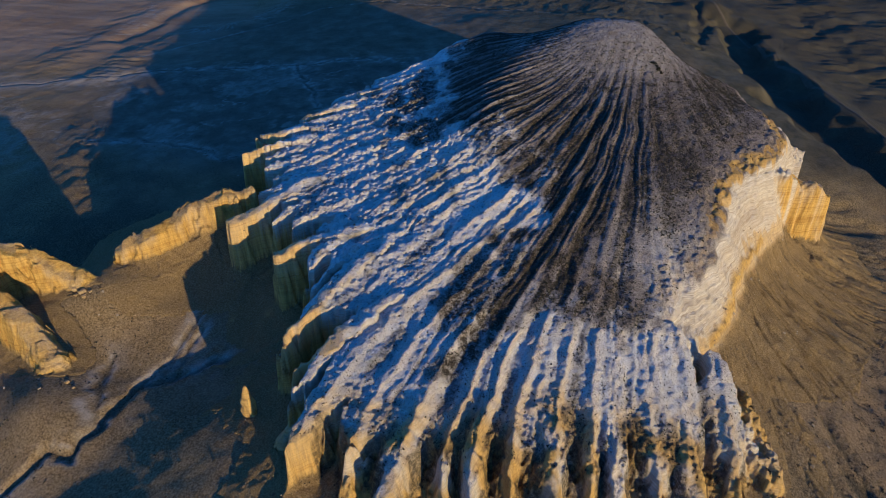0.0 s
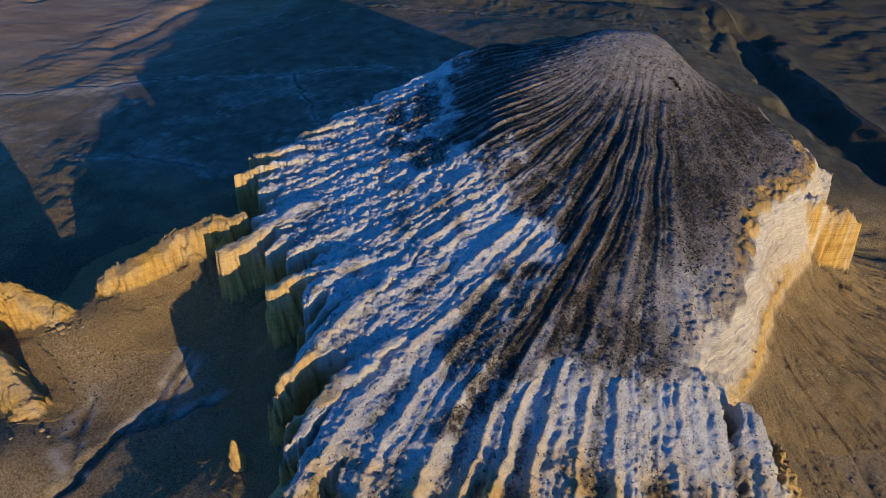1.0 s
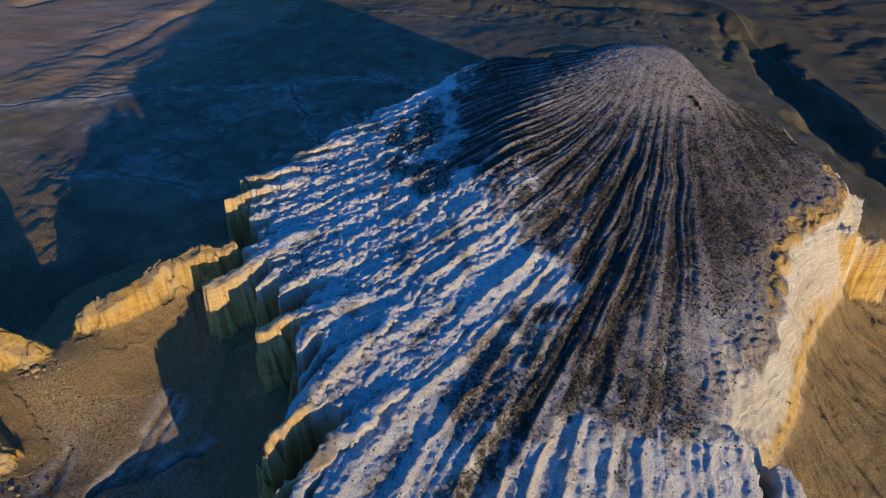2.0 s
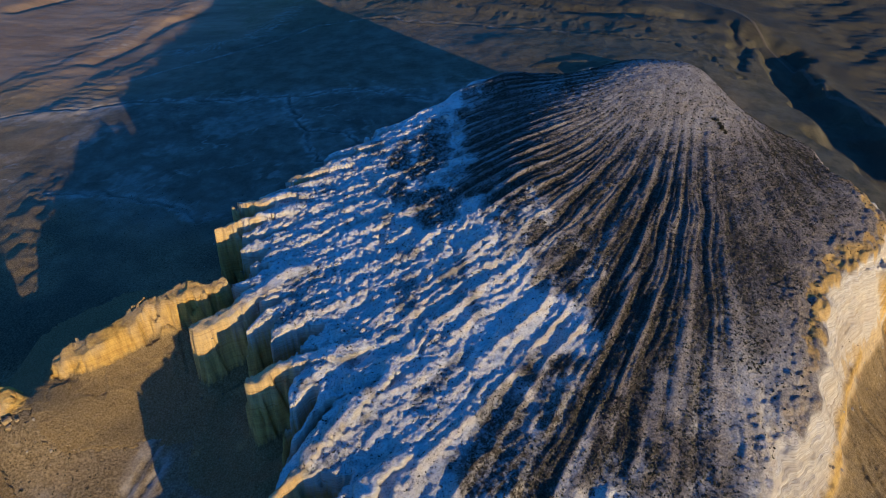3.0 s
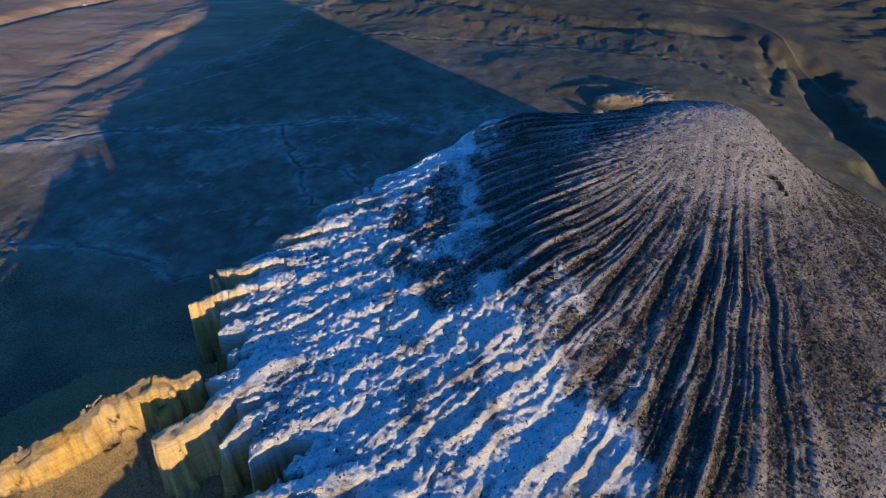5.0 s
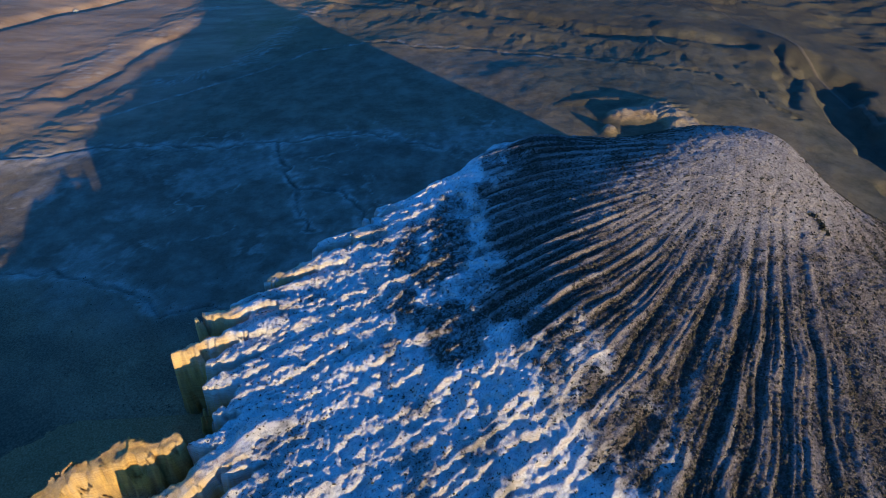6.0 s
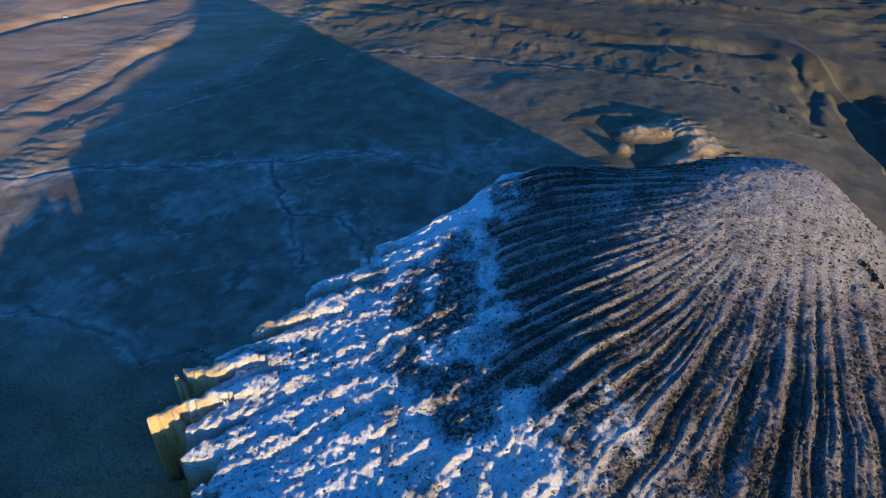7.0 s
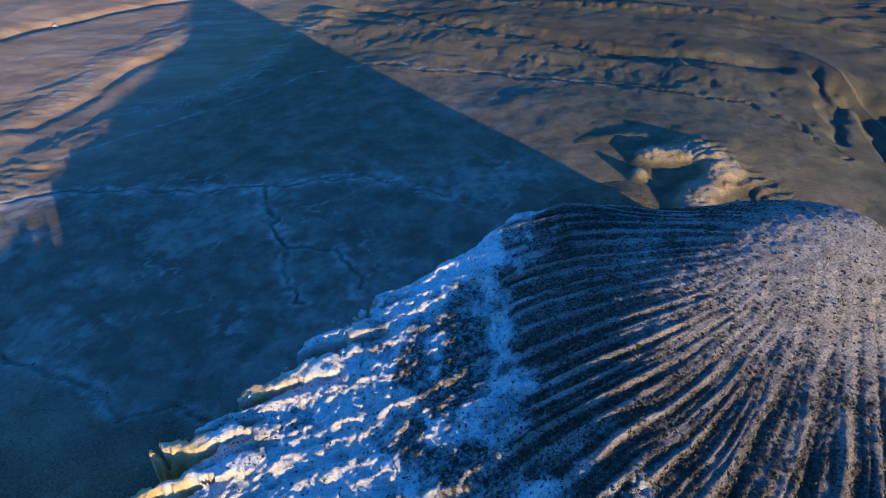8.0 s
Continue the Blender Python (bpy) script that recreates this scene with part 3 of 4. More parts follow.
def plain_material(name):
    m, nt, b = material(name, 0.95)
    fine, coarse, wide = plan_noise(nt, 1.3, 8, 0.78), plan_noise(nt, 0.06, 9, 0.72), plan_noise(nt, 0.012, 4)
    streak = plan_noise(nt, 0.05, 5, 0.6, (0.35, 1.2, 1))
    tan = ramp(nt, fine, [(0.42, (0.085, 0.057, 0.024)), (0.5, (0.235, 0.165, 0.072)), (0.58, (0.42, 0.315, 0.165))])
    tan = mixed(nt, 0.4, tan, ramp(nt, coarse, [(0.35, (0.11, 0.08, 0.042)), (0.65, (0.25, 0.19, 0.105))]))
    grass = ramp(nt, coarse, [(0.40, (0.058, 0.055, 0.033)), (0.57, (0.115, 0.102, 0.064))])
    red = ramp(nt, streak, [(0.35, (0.24, 0.16, 0.095)), (0.65, (0.36, 0.255, 0.16))])
    tan = mixed(nt, ramp(nt, wide, [(0.4, (0, 0, 0)), (0.65, (0.4, 0.4, 0.4))]), tan, red)
    c = mixed(nt, field(nt, "grass"), tan, grass)
    c = mixed(nt, field(nt, "red"), c, red)
    # greyish soil of the shadowed plain, warmed and lightened to fill its shade
    c = mixed(nt, field(nt, "shade_tint"), c, ramp(nt, coarse, [(0.36, (0.088, 0.074, 0.055)), (0.5, (0.132, 0.112, 0.085)), (0.66, (0.23, 0.20, 0.158))]))
    pale = ramp(nt, fine, [(0.3, (0.30, 0.26, 0.21)), (0.7, (0.52, 0.47, 0.40))])
    c = mixed(nt, field(nt, "pale"), c, pale)
    # one dark tone for scrub, creek beds, rills and the near plain's painted shade
    c = mixed(nt, field(nt, "scrub_and_shade"), c, ramp(nt, fine, [(0.4, (0.030, 0.027, 0.018)), (0.6, (0.10, 0.085, 0.055))]))
    nt.links.new(c, b.inputs["Base Color"])
    bump(nt, b, summed(nt, fine, coarse, 2.0), 0.9, 0.7)
    return m


ROCK = rock_material("layered_rock")
PLAIN = plain_material("steppe_soil")


def speckled(name, stops, scale=2.0, roughness=0.9):
    m, nt, b = material(name, roughness)
    info = nt.nodes.new("ShaderNodeNewGeometry")
    c = ramp(nt, info.outputs["Random Per Island"], stops)
    grain = ramp(nt, plan_noise(nt, scale, 4), [(0.3, (0.6, 0.6, 0.6)), (0.7, (1.1, 1.1, 1.1))])
    nt.links.new(mixed(nt, 0.7, c, grain, "MULTIPLY"), b.inputs["Base Color"])
    return m


SHRUB = speckled("dry_shrub", [(0.0, (0.030, 0.028, 0.020)), (0.6, (0.055, 0.050, 0.032)), (1.0, (0.10, 0.085, 0.050))])
STONE = speckled("loose_stone", [(0.0, (0.14, 0.10, 0.06)), (0.6, (0.28, 0.22, 0.14)), (1.0, (0.5, 0.44, 0.34))])
TRACK = speckled("dusty_track", [(0.0, (0.105, 0.088, 0.06)), (1.0, (0.12, 0.10, 0.07))], 0.4)
FELT = speckled("pale_felt", [(0.0, (0.42, 0.37, 0.27)), (1.0, (0.48, 0.42, 0.31))])
TIMBER = speckled("dark_wood", [(0.0, (0.10, 0.06, 0.035)), (1.0, (0.16, 0.10, 0.06))])


def part(name, me, mat, parent=None, label=""):
    ob = new(name, me)
    if mat:
        me.materials.append(mat)
    ob.parent = parent
    if label:
        tagged(ob, label)
    return ob


# ---- the ground: one sheet ----
def two_pitch(outer_lo, lo, hi, outer_hi, fine, wide, reach):
    mid = list(np.arange(lo, hi, fine))
    mid = list(np.arange(outer_lo, lo - wide / 2, wide)) + mid + list(np.arange(hi, outer_hi, wide))
    stride, a, b = wide, mid[0], mid[-1]
    while b < outer_hi + reach:
        stride *= 1.25
        a, b = a - stride, b + stride
        mid = [a] + mid + [b]
    return np.array(mid)


gx, gy = two_pitch(-460, -260, 270, 370, 1.15, 2.2, 2600), two_pitch(60, 80, 480, 860, 1.15, 2.2, 2600)
GX, GY = np.meshgrid(gx, gy)
GZ = ground_height(GX, GY)
under = step(-14, 2, inside_rim(GX, GY))
pale = np.zeros(GX.shape)
wob = 3 * rough(GX, GY, 10, 3, 41)
for line, wide in ((CREEK_NEAR, 2.6), (CREEK_MID, 3.4), (CREEK_EAST, 4.0), (CREEK_BRANCH, 2.2), (CREEK_LEFT, 3.2), (SCARP, 1.5), *[(line, 1.8) for line in RILLS]):
    pale = np.maximum(pale, np.exp(-((near_line(GX + wob, GY + wob, line)[0]) / wide) ** 2) * (step(120, 30, GX) if line is SCARP else 1.0) * np.clip(0.55 + 0.6 * rough(GX, GY, 9, 3, 44), 0.25, 0.9))
pale = np.maximum(pale, 0.6 * blob(GX, GY, -98, 344, 9, 13) * (rough(GX, GY, 6, 3, 46) > -0.2))
pale = np.maximum(pale, 0.7 * np.exp(-(near_line(GX + wob, GY, [(-330, 425), (-260, 430), (-225, 446)])[0] / 9) ** 2))
for line, count, much in (([(-302, 530), (-290, 570), (-288, 640), (-262, 690), (-250, 740), (-245, 800)], 70, 0.75), ([(-222, 558), (-180, 580), (-162, 621), (-151, 667), (-130, 760)], 52, 0.6)):
    away, along = near_line(GX + wob, GY, line)
    rung = np.mod(along * count + 0.4 * rough(GX, GY, 10, 3, 47), 1)
    pale = np.maximum(pale, much * np.exp(-((away - 5) / 7) ** 2) * step(0.35, 0.6, rung) * step(-0.2, 0.3, rough(GX, GY, 22, 3, 48)))
vein = np.abs(rough(GX + 0.2 * GY, GY, 60, 5, 49, 0.6))
pale = np.maximum(pale, 0.55 * step(0.05, 0.0, vein) * step(290, 330, GY) * step(480, 450, GY) * step(60, 20, GX))
pale = np.maximum(pale, 0.35 * step(0.1, 0.5, rough(GX, GY, 34, 5, 51, 0.6)) * step(280, 330, GY) * step(480, 440, GY) * step(60, 20, GX))
grass = step(370, 470, GY + 12 * rough(GX, GY, 30, 3, 50)) * step(-260, -190, GX - 0.5 * (GY - 500)) * (0.62 + 0.28 * step(0, 90, GX))
grass = np.maximum(grass, step(150, 200, GX) * step(240, 330, GY) * 0.95)
pale = np.maximum(pale, 0.45 * step(0.10, 0.0, np.abs(rough(GX, GY, 42, 5, 56, 0.65))) * step(280, 330, GY) * step(470, 430, GY) * step(40, 0, GX) * np.clip(0.3 + rough(GX, GY, 50, 3, 45), 0, 1))
red = step(-150, -240, GX + 10 * wob) * step(430, 520, GY)
scrub_and_shade = step(200, 250, GX + 20 * wave(GX, GY, 30, 52)) * step(210, 300, GY) * np.clip(0.8 + 0.5 * rough(GX, GY, 25, 4, 53), 0.2, 0.95)
scrub_and_shade = np.maximum(scrub_and_shade, step(600, 700, GY + 0.5 * GX) * step(-160, 0, GX) * np.clip(0.6 + 0.6 * rough(GX, GY, 26, 5, 73, 0.6), 0.05, 0.9))
# the near plain's deeper shade is painted here as a dark patchy tone
scrub_and_shade = np.maximum(scrub_and_shade, step(335, 285, GY) * step(205, 225, GY) * step(-60, -80, GX) * step(-250, -215, GX) * np.clip(0.5 + 0.5 * rough(GX, GY, 30, 4, 79), 0.15, 0.75))
wind_x, wind_y = meander(GX, GY)
bed = np.zeros(GX.shape)
for line, wide in ((CREEK_NEAR, 1.2), (CREEK_MID, 0.9), (CREEK_EAST, 0.9), (CREEK_BRANCH, 0.8), (CREEK_LEFT, 0.9), *[(line, 0.8) for line in RILLS]):
    bed = np.maximum(bed, np.exp(-((near_line(GX + wind_x, GY + wind_y, line)[0]) / wide) ** 2))
# creek beds drawn darker
scrub_and_shade = np.maximum(scrub_and_shade, 0.55 * bed)
bank = np.zeros(GX.shape)
for line in (CREEK_NEAR, CREEK_MID, CREEK_EAST, CREEK_BRANCH, CREEK_LEFT, *RILLS):
    away = near_line(GX + wind_x, GY + wind_y, line)[0]
    bank = np.maximum(bank, 0.8 * np.exp(-((away - 2.0) / 1.0) ** 2) + 0.35 * np.exp(-(away / 8) ** 2) * (0.4 + rough(GX, GY, 8, 4, 42, 0.65)))
bank = bank * np.clip(0.55 + 0.9 * rough(GX, GY, 5, 3, 60, 0.7), 0.05, 1)
pale = np.clip(np.maximum(pale * np.clip(0.7 + 0.6 * rough(GX, GY, 4, 3, 65, 0.7), 0.2, 1), 0.8 * bank * (1 - bed)), 0, 0.95)
on_slope = step(95, 125, GX) * step(300, 240, GY)
# rill lines and small mottles drawn darker on the right slope
scrub_and_shade = np.maximum(scrub_and_shade, on_slope * np.maximum(0.9 * step(0.18, 0.02, np.abs(rills(GX, GY))), 0.7 * step(0.2, 0.02, np.abs(rills(GX, GY, 3.2)))) * np.clip(0.55 + rough(GX, GY, 20, 3, 54), 0.1, 1))
scrub_and_shade = np.maximum(scrub_and_shade, on_slope * 0.3 * step(-0.1, 0.6, rough(GX, GY, 4, 4, 74)))
# the lightened, warmer soil colour goes where the hill's shadow falls
shade_tint = step(225, 290, GY + 0.3 * GX) * step(70, 20, GX) * step(-300, -200, GX) * (0.45 * step(640, 560, GY) + 0.40 * step(462, 436, GY + 4 * wob))
GZ = GZ - 5 * under
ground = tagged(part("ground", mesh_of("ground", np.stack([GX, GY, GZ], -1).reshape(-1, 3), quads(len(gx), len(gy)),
                                       {"pale": pale, "grass": grass, "red": red, "scrub_and_shade": scrub_and_shade, "shade_tint": shade_tint}), PLAIN),
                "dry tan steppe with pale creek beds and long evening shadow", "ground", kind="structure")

# ---- the hill ----
PITCH = 0.44
hx, hy = axis(-124, 200, PITCH), axis(80, 398, PITCH)
HX, HY = np.meshgrid(hx, hy)
F = hill_fields(HX, HY)
HZ = F["z"]
for _ in range(3):                       # no lone needles on the edge
    around = np.sort(np.stack([np.roll(HZ, 1, 0), np.roll(HZ, -1, 0), np.roll(HZ, 1, 1), np.roll(HZ, -1, 1)]), 0)
    HZ = np.where(HZ - around[2] > 1.6, around[2], HZ)
slope_x, slope_y = np.gradient(HZ, PITCH)
steepness = np.hypot(slope_x, slope_y)
bare = F["bare"]
past = F["lost"] - F["share"]
face = step(0.6, 2.0, bare) * (1 - F["back"]) * step(0.12, 0.02, past)
face = np.maximum(face, step(0.55, 1.2, steepness) * 0.8 * F["chalk"])
ochre = step(3.0, 9.0, bare + 2 * rough(HX, HY, 8, 3, 101)) * (F["front"] * 0.9 + F["right"] * 0.12) * step(0.99, 0.9, F["lost"])
ochre = np.maximum(ochre, 0.95 * F["rib"])
flank = F["right"] * step(0.44, 0.60, F["lost"] + 0.16 * rough(HX, HY, 4, 4, 110)) * step(0.8, 0.7, F["lost"])
ochre = np.maximum(ochre, 0.6 * flank)
ochre = np.maximum(ochre, F["prow"] * np.clip(0.75 + 0.5 * rough(HX, HY, 5, 3, 106), 0, 1) * step(3.0, 6.5, bare + 2 * rough(HX, HY, 6, 3, 118)))
ochre = np.maximum(ochre, 0.75 * step(0.35, 0.9, F["tip"] + 0.2 * rough(HX, HY, 5, 3, 107)))
rim_band = F["right"] * step(2.6, 0.8, np.abs(F["s"] - 0.8 + 2.2 * rough(HX, HY, 6, 4, 102, 0.65))) * 0.75
ochre = np.maximum(ochre, rim_band * (0.3 * step(150, 160, HY) + 0.7 * step(172, 190, HY)))
scree = step(0.02, 0.10, past + 0.04 * rough(HX, HY, 6, 3, 104)) * (1 - F["back"]) * (1 - 0.9 * F["rib"])
edge_back = step(286, 300, HY) * step(25, 5, HX)
scree, ochre = scree * (1 - edge_back), ochre * (1 - 0.7 * edge_back)
back_left = step(225, 255, HY) * step(-20, -45, HX)
ochre = np.maximum(ochre, 0.75 * back_left * F["front"] * step(2.0, 7.0, bare))
ochre = np.maximum(ochre, F["front"] * F["tips"] * np.clip(0.55 + 0.8 * rough(HX, HY, 7, 4, 103), 0, 0.9))
corner = blob(HX, HY, 77, 168, 17, 24, -25) * np.clip(0.7 + 0.6 * rough(HX, HY, 8, 4, 113), 0, 1)
crests = 0.6 * step(0.5, 0.85, F["km"] + 0.25 * rough(HX, HY, 7, 3, 114)) * step(-42, -2, white_side(HX, HY)) * np.clip(0.5 + rough(HX, HY, 22, 3, 115), 0, 1)
summit_soil = 0.24 * step(62, 34, F["r_top"] + 9 * rough(HX, HY, 18, 3, 116)) * np.clip(0.85 + 0.4 * rough(HX, HY, 5, 4, 117), 0.3, 1)
chalk = np.clip(np.maximum(np.maximum(np.maximum(F["chalk"], crests), 0.6 * corner), summit_soil) - 0.35 * np.clip(F["furrow"] - 0.7, 0, 1), 0, 1)


def plants(x, y, f):
    """How thickly low plants cover the hill, from 0 to 1."""
    summit = np.hypot((x - 96) / 1.15, (y - 303))
    striped = 0.16 + 0.84 * step(0.31, 0.50, f["furrow"] + 0.13 * rough(x, y, 7, 3, 503))
    fine_side = np.maximum(np.maximum(step(4, -6, f["way"]) * (0.72 + 0.3 * rough(x, y, 6, 3, 505)) * step(36, 62, f["r_top"]), 0.14), 0.6 * blob(x, y, 84, 222, 30, 34))
    dome = np.clip(np.maximum(striped, fine_side) * (0.85 + 0.45 * rough(x, y, 26, 3, 500)), 0.05, 1) * (0.25 + 0.75 * step(22, 44, summit + 8 * wave(x, y, 14, 501)))
    dome = dome * (1 - 0.85 * f["right"] * step(18, 6, f["s"] + 4 * rough(x, y, 9, 3, 504)))
    thick = np.maximum(blob(x, y, 12, 152, 13, 32, -22), np.maximum(1.3 * blob(x, y, -17, 286, 12, 30, -14), 1.2 * blob(x, y, -8, 254, 9, 12)))
    thick = np.maximum(thick, 0.75 * blob(x, y, 45, 172, 26, 12)) * (0.8 + 0.6 * rough(x, y, 9, 3, 502))
    strips = np.clip(rough(x, y, 15, 3, 510) * 1.3 + 0.42, 0, 1) * np.clip(1.8 * f["furrow"] - 0.6, 0.03, 1) * step(230, 170, y) * step(-60, -10, x)
    bench = near_line(x + 2 * wave(x, y, 9, 506), y + 2.5 * wave(x, y, 7, 507), [(60, 272), (70, 267), (80, 264), (100, 267), (118, 270), (126, 262)])[0]
    dome = np.maximum(dome, 0.85 * np.exp(-(bench / 1.6) ** 2) * step(-0.1, 0.35, rough(x, y, 6, 3, 508)))
    bare_chalk = np.maximum(np.clip(thick * 2.2 - 0.3, 0, 1), 0.8 * strips)
    gullies = f["tips"] * np.maximum(step(0.32, 0.55, f["furrow"] + 0.2 * rough(x, y, 6, 3, 512)) * 0.9, 0.45 * step(0.1, 0.45, rough(x, y, 4, 3, 513)))
    bare_chalk = np.maximum(np.maximum(bare_chalk, gullies), (0.22 + 0.45 * np.clip(rough(x, y, 9, 3, 511), 0, 1)) * (0.5 + 0.5 * f["left"]))
    dome = dome * (1 - 0.6 * blob(x, y, 77, 168, 17, 24, -25))
    return np.clip(dome * (1 - f["chalk"]) + bare_chalk * f["chalk"], 0, 1) * step(-1, 1.5, f["s"] + 10 * f["tips"])


cover = plants(HX, HY, F)
clean_and_lift = step(34, 10, np.abs(white_side(HX, HY) - 10)) * step(165, 200, HY) * F["chalk"]
# chalk colour raised over the left flank so its shaded hollows read lighter
clean_and_lift = np.maximum(0.85 * clean_and_lift, 0.55 * F["left"] * F["chalk"])
# chalk coloured beige towards the crests, in uneven patches
beige = step(0.42, 0.75, F["km"] + 0.35 * rough(HX, HY, 6, 4, 108, 0.65)) * np.clip(0.75 + 0.6 * rough(HX, HY, 30, 3, 109), 0.15, 0.95) * (1 - 0.75 * clean_and_lift)
# rill lines on the right scree, drawn darker
runs = scree * F["right"] * np.maximum(step(0.2, 0.02, np.abs(rills(HX, HY))), 0.8 * step(0.22, 0.02, np.abs(rills(HX, HY, 3.2)))) * np.clip(0.6 + rough(HX, HY, 20, 3, 54), 0.15, 1)
HZ = HZ - 0.5 * runs + 0.18 * scree * rough(HX, HY, 3, 3, 119)
attrs = {"litter_and_rills": np.maximum(cover * (1 - 0.8 * F["chalk"] * step(0.6, 0.4, cover)), 0.85 * runs), "clean_and_lift": clean_and_lift, "beige": beige, "chalk": chalk, "face": face, "ochre": ochre, "scree": scree}
verts = np.stack([HX, HY, HZ], -1).reshape(-1, 3)
faces = quads(len(hx), len(hy))


def at_faces(a):
    return a.ravel()[faces].mean(1)


cliff_f = at_faces(F["right"]) > 0.5
cliff_f &= at_faces(bare) > 1.0
scree_f = at_faces(scree) > 0.5
fin_f = (at_faces(F["front"]) > 0.5) & (at_faces(bare) > 1.5) & ~scree_f
cliff_f &= ~scree_f
dome_f = (at_faces(F["chalk"]) < 0.5) & ~cliff_f & ~scree_f & ~fin_f
buried = at_faces(np.where(HZ < F["g"] - 1.0, 1.0, 0.0)) > 0.99
fin_faces = F["fin"].ravel()[faces[:, 0]].astype(int)


def one_patch(mask):
    """The largest joined patch of a mask over the hill's faces."""
    grid = mask.reshape(len(hy) - 1, len(hx) - 1)
    mark = np.where(grid, np.arange(grid.size).reshape(grid.shape) + 1, 0)
    rows, cols = np.nonzero(grid)
    if not len(rows):
        return mask
    r0, r1, c0, c1 = rows.min(), rows.max() + 1, cols.min(), cols.max() + 1
    mark = np.pad(mark[r0:r1, c0:c1], 1)
    inside = mark > 0
    while True:
        grown = mark.copy()
        for run in (0, 1):
            for turn in (1, -1):
                grown = np.where(inside, np.maximum(grown, np.roll(grown, turn, run)), 0)
        if (grown == mark).all():
            break
        mark = grown
    names, counts = np.unique(mark[inside], return_counts=True)
    out = np.zeros(grid.shape, bool)
    out[r0:r1, c0:c1] = (mark == names[counts.argmax()])[1:-1, 1:-1]
    return out.ravel()


for k in range(1, len(FINS) + 1):
    whole = one_patch((fin_faces == k) & ~buried)
    fin_faces[(fin_faces == k) & ~whole] = 0
edge_f = one_patch(fin_f & (fin_faces == 0) & ~buried)
fin_f &= edge_f | (fin_faces > 0)
hill = tagged(new("hill"), "furrowed chalk hill with a shrubby dome and fluted white flanks", "hill", kind="thing")
hill.location = (40, 220, 0)
flat = {k: a.ravel() for k, a in attrs.items()}
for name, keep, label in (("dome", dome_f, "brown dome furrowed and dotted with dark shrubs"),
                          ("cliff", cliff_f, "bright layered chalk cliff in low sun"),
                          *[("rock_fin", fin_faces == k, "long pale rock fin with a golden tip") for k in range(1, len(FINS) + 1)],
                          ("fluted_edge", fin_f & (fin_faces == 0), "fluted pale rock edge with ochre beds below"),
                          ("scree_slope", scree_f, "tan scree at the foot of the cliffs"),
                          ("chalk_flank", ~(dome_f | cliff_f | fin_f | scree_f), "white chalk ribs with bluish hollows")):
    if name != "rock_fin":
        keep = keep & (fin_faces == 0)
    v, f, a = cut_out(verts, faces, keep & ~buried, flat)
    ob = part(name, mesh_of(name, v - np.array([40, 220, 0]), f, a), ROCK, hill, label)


# ---- crags that stand by themselves ----
def blocks(x, y, size, seed):
    """Angular jumps from block to block of jointed rock, from -1 to 1."""
    u, v = x + 0.5 * y + 2 * wave(x, y, 8, seed), y - 0.4 * x + 2 * wave(x, y, 8, seed + 1)
    i, j = np.floor(u / size).astype(int), np.floor(v / size).astype(int)
    perm, value = TABLES[seed]
    return value[perm[(perm[(i + 900) & 4095] + j + 900) & 4095]]


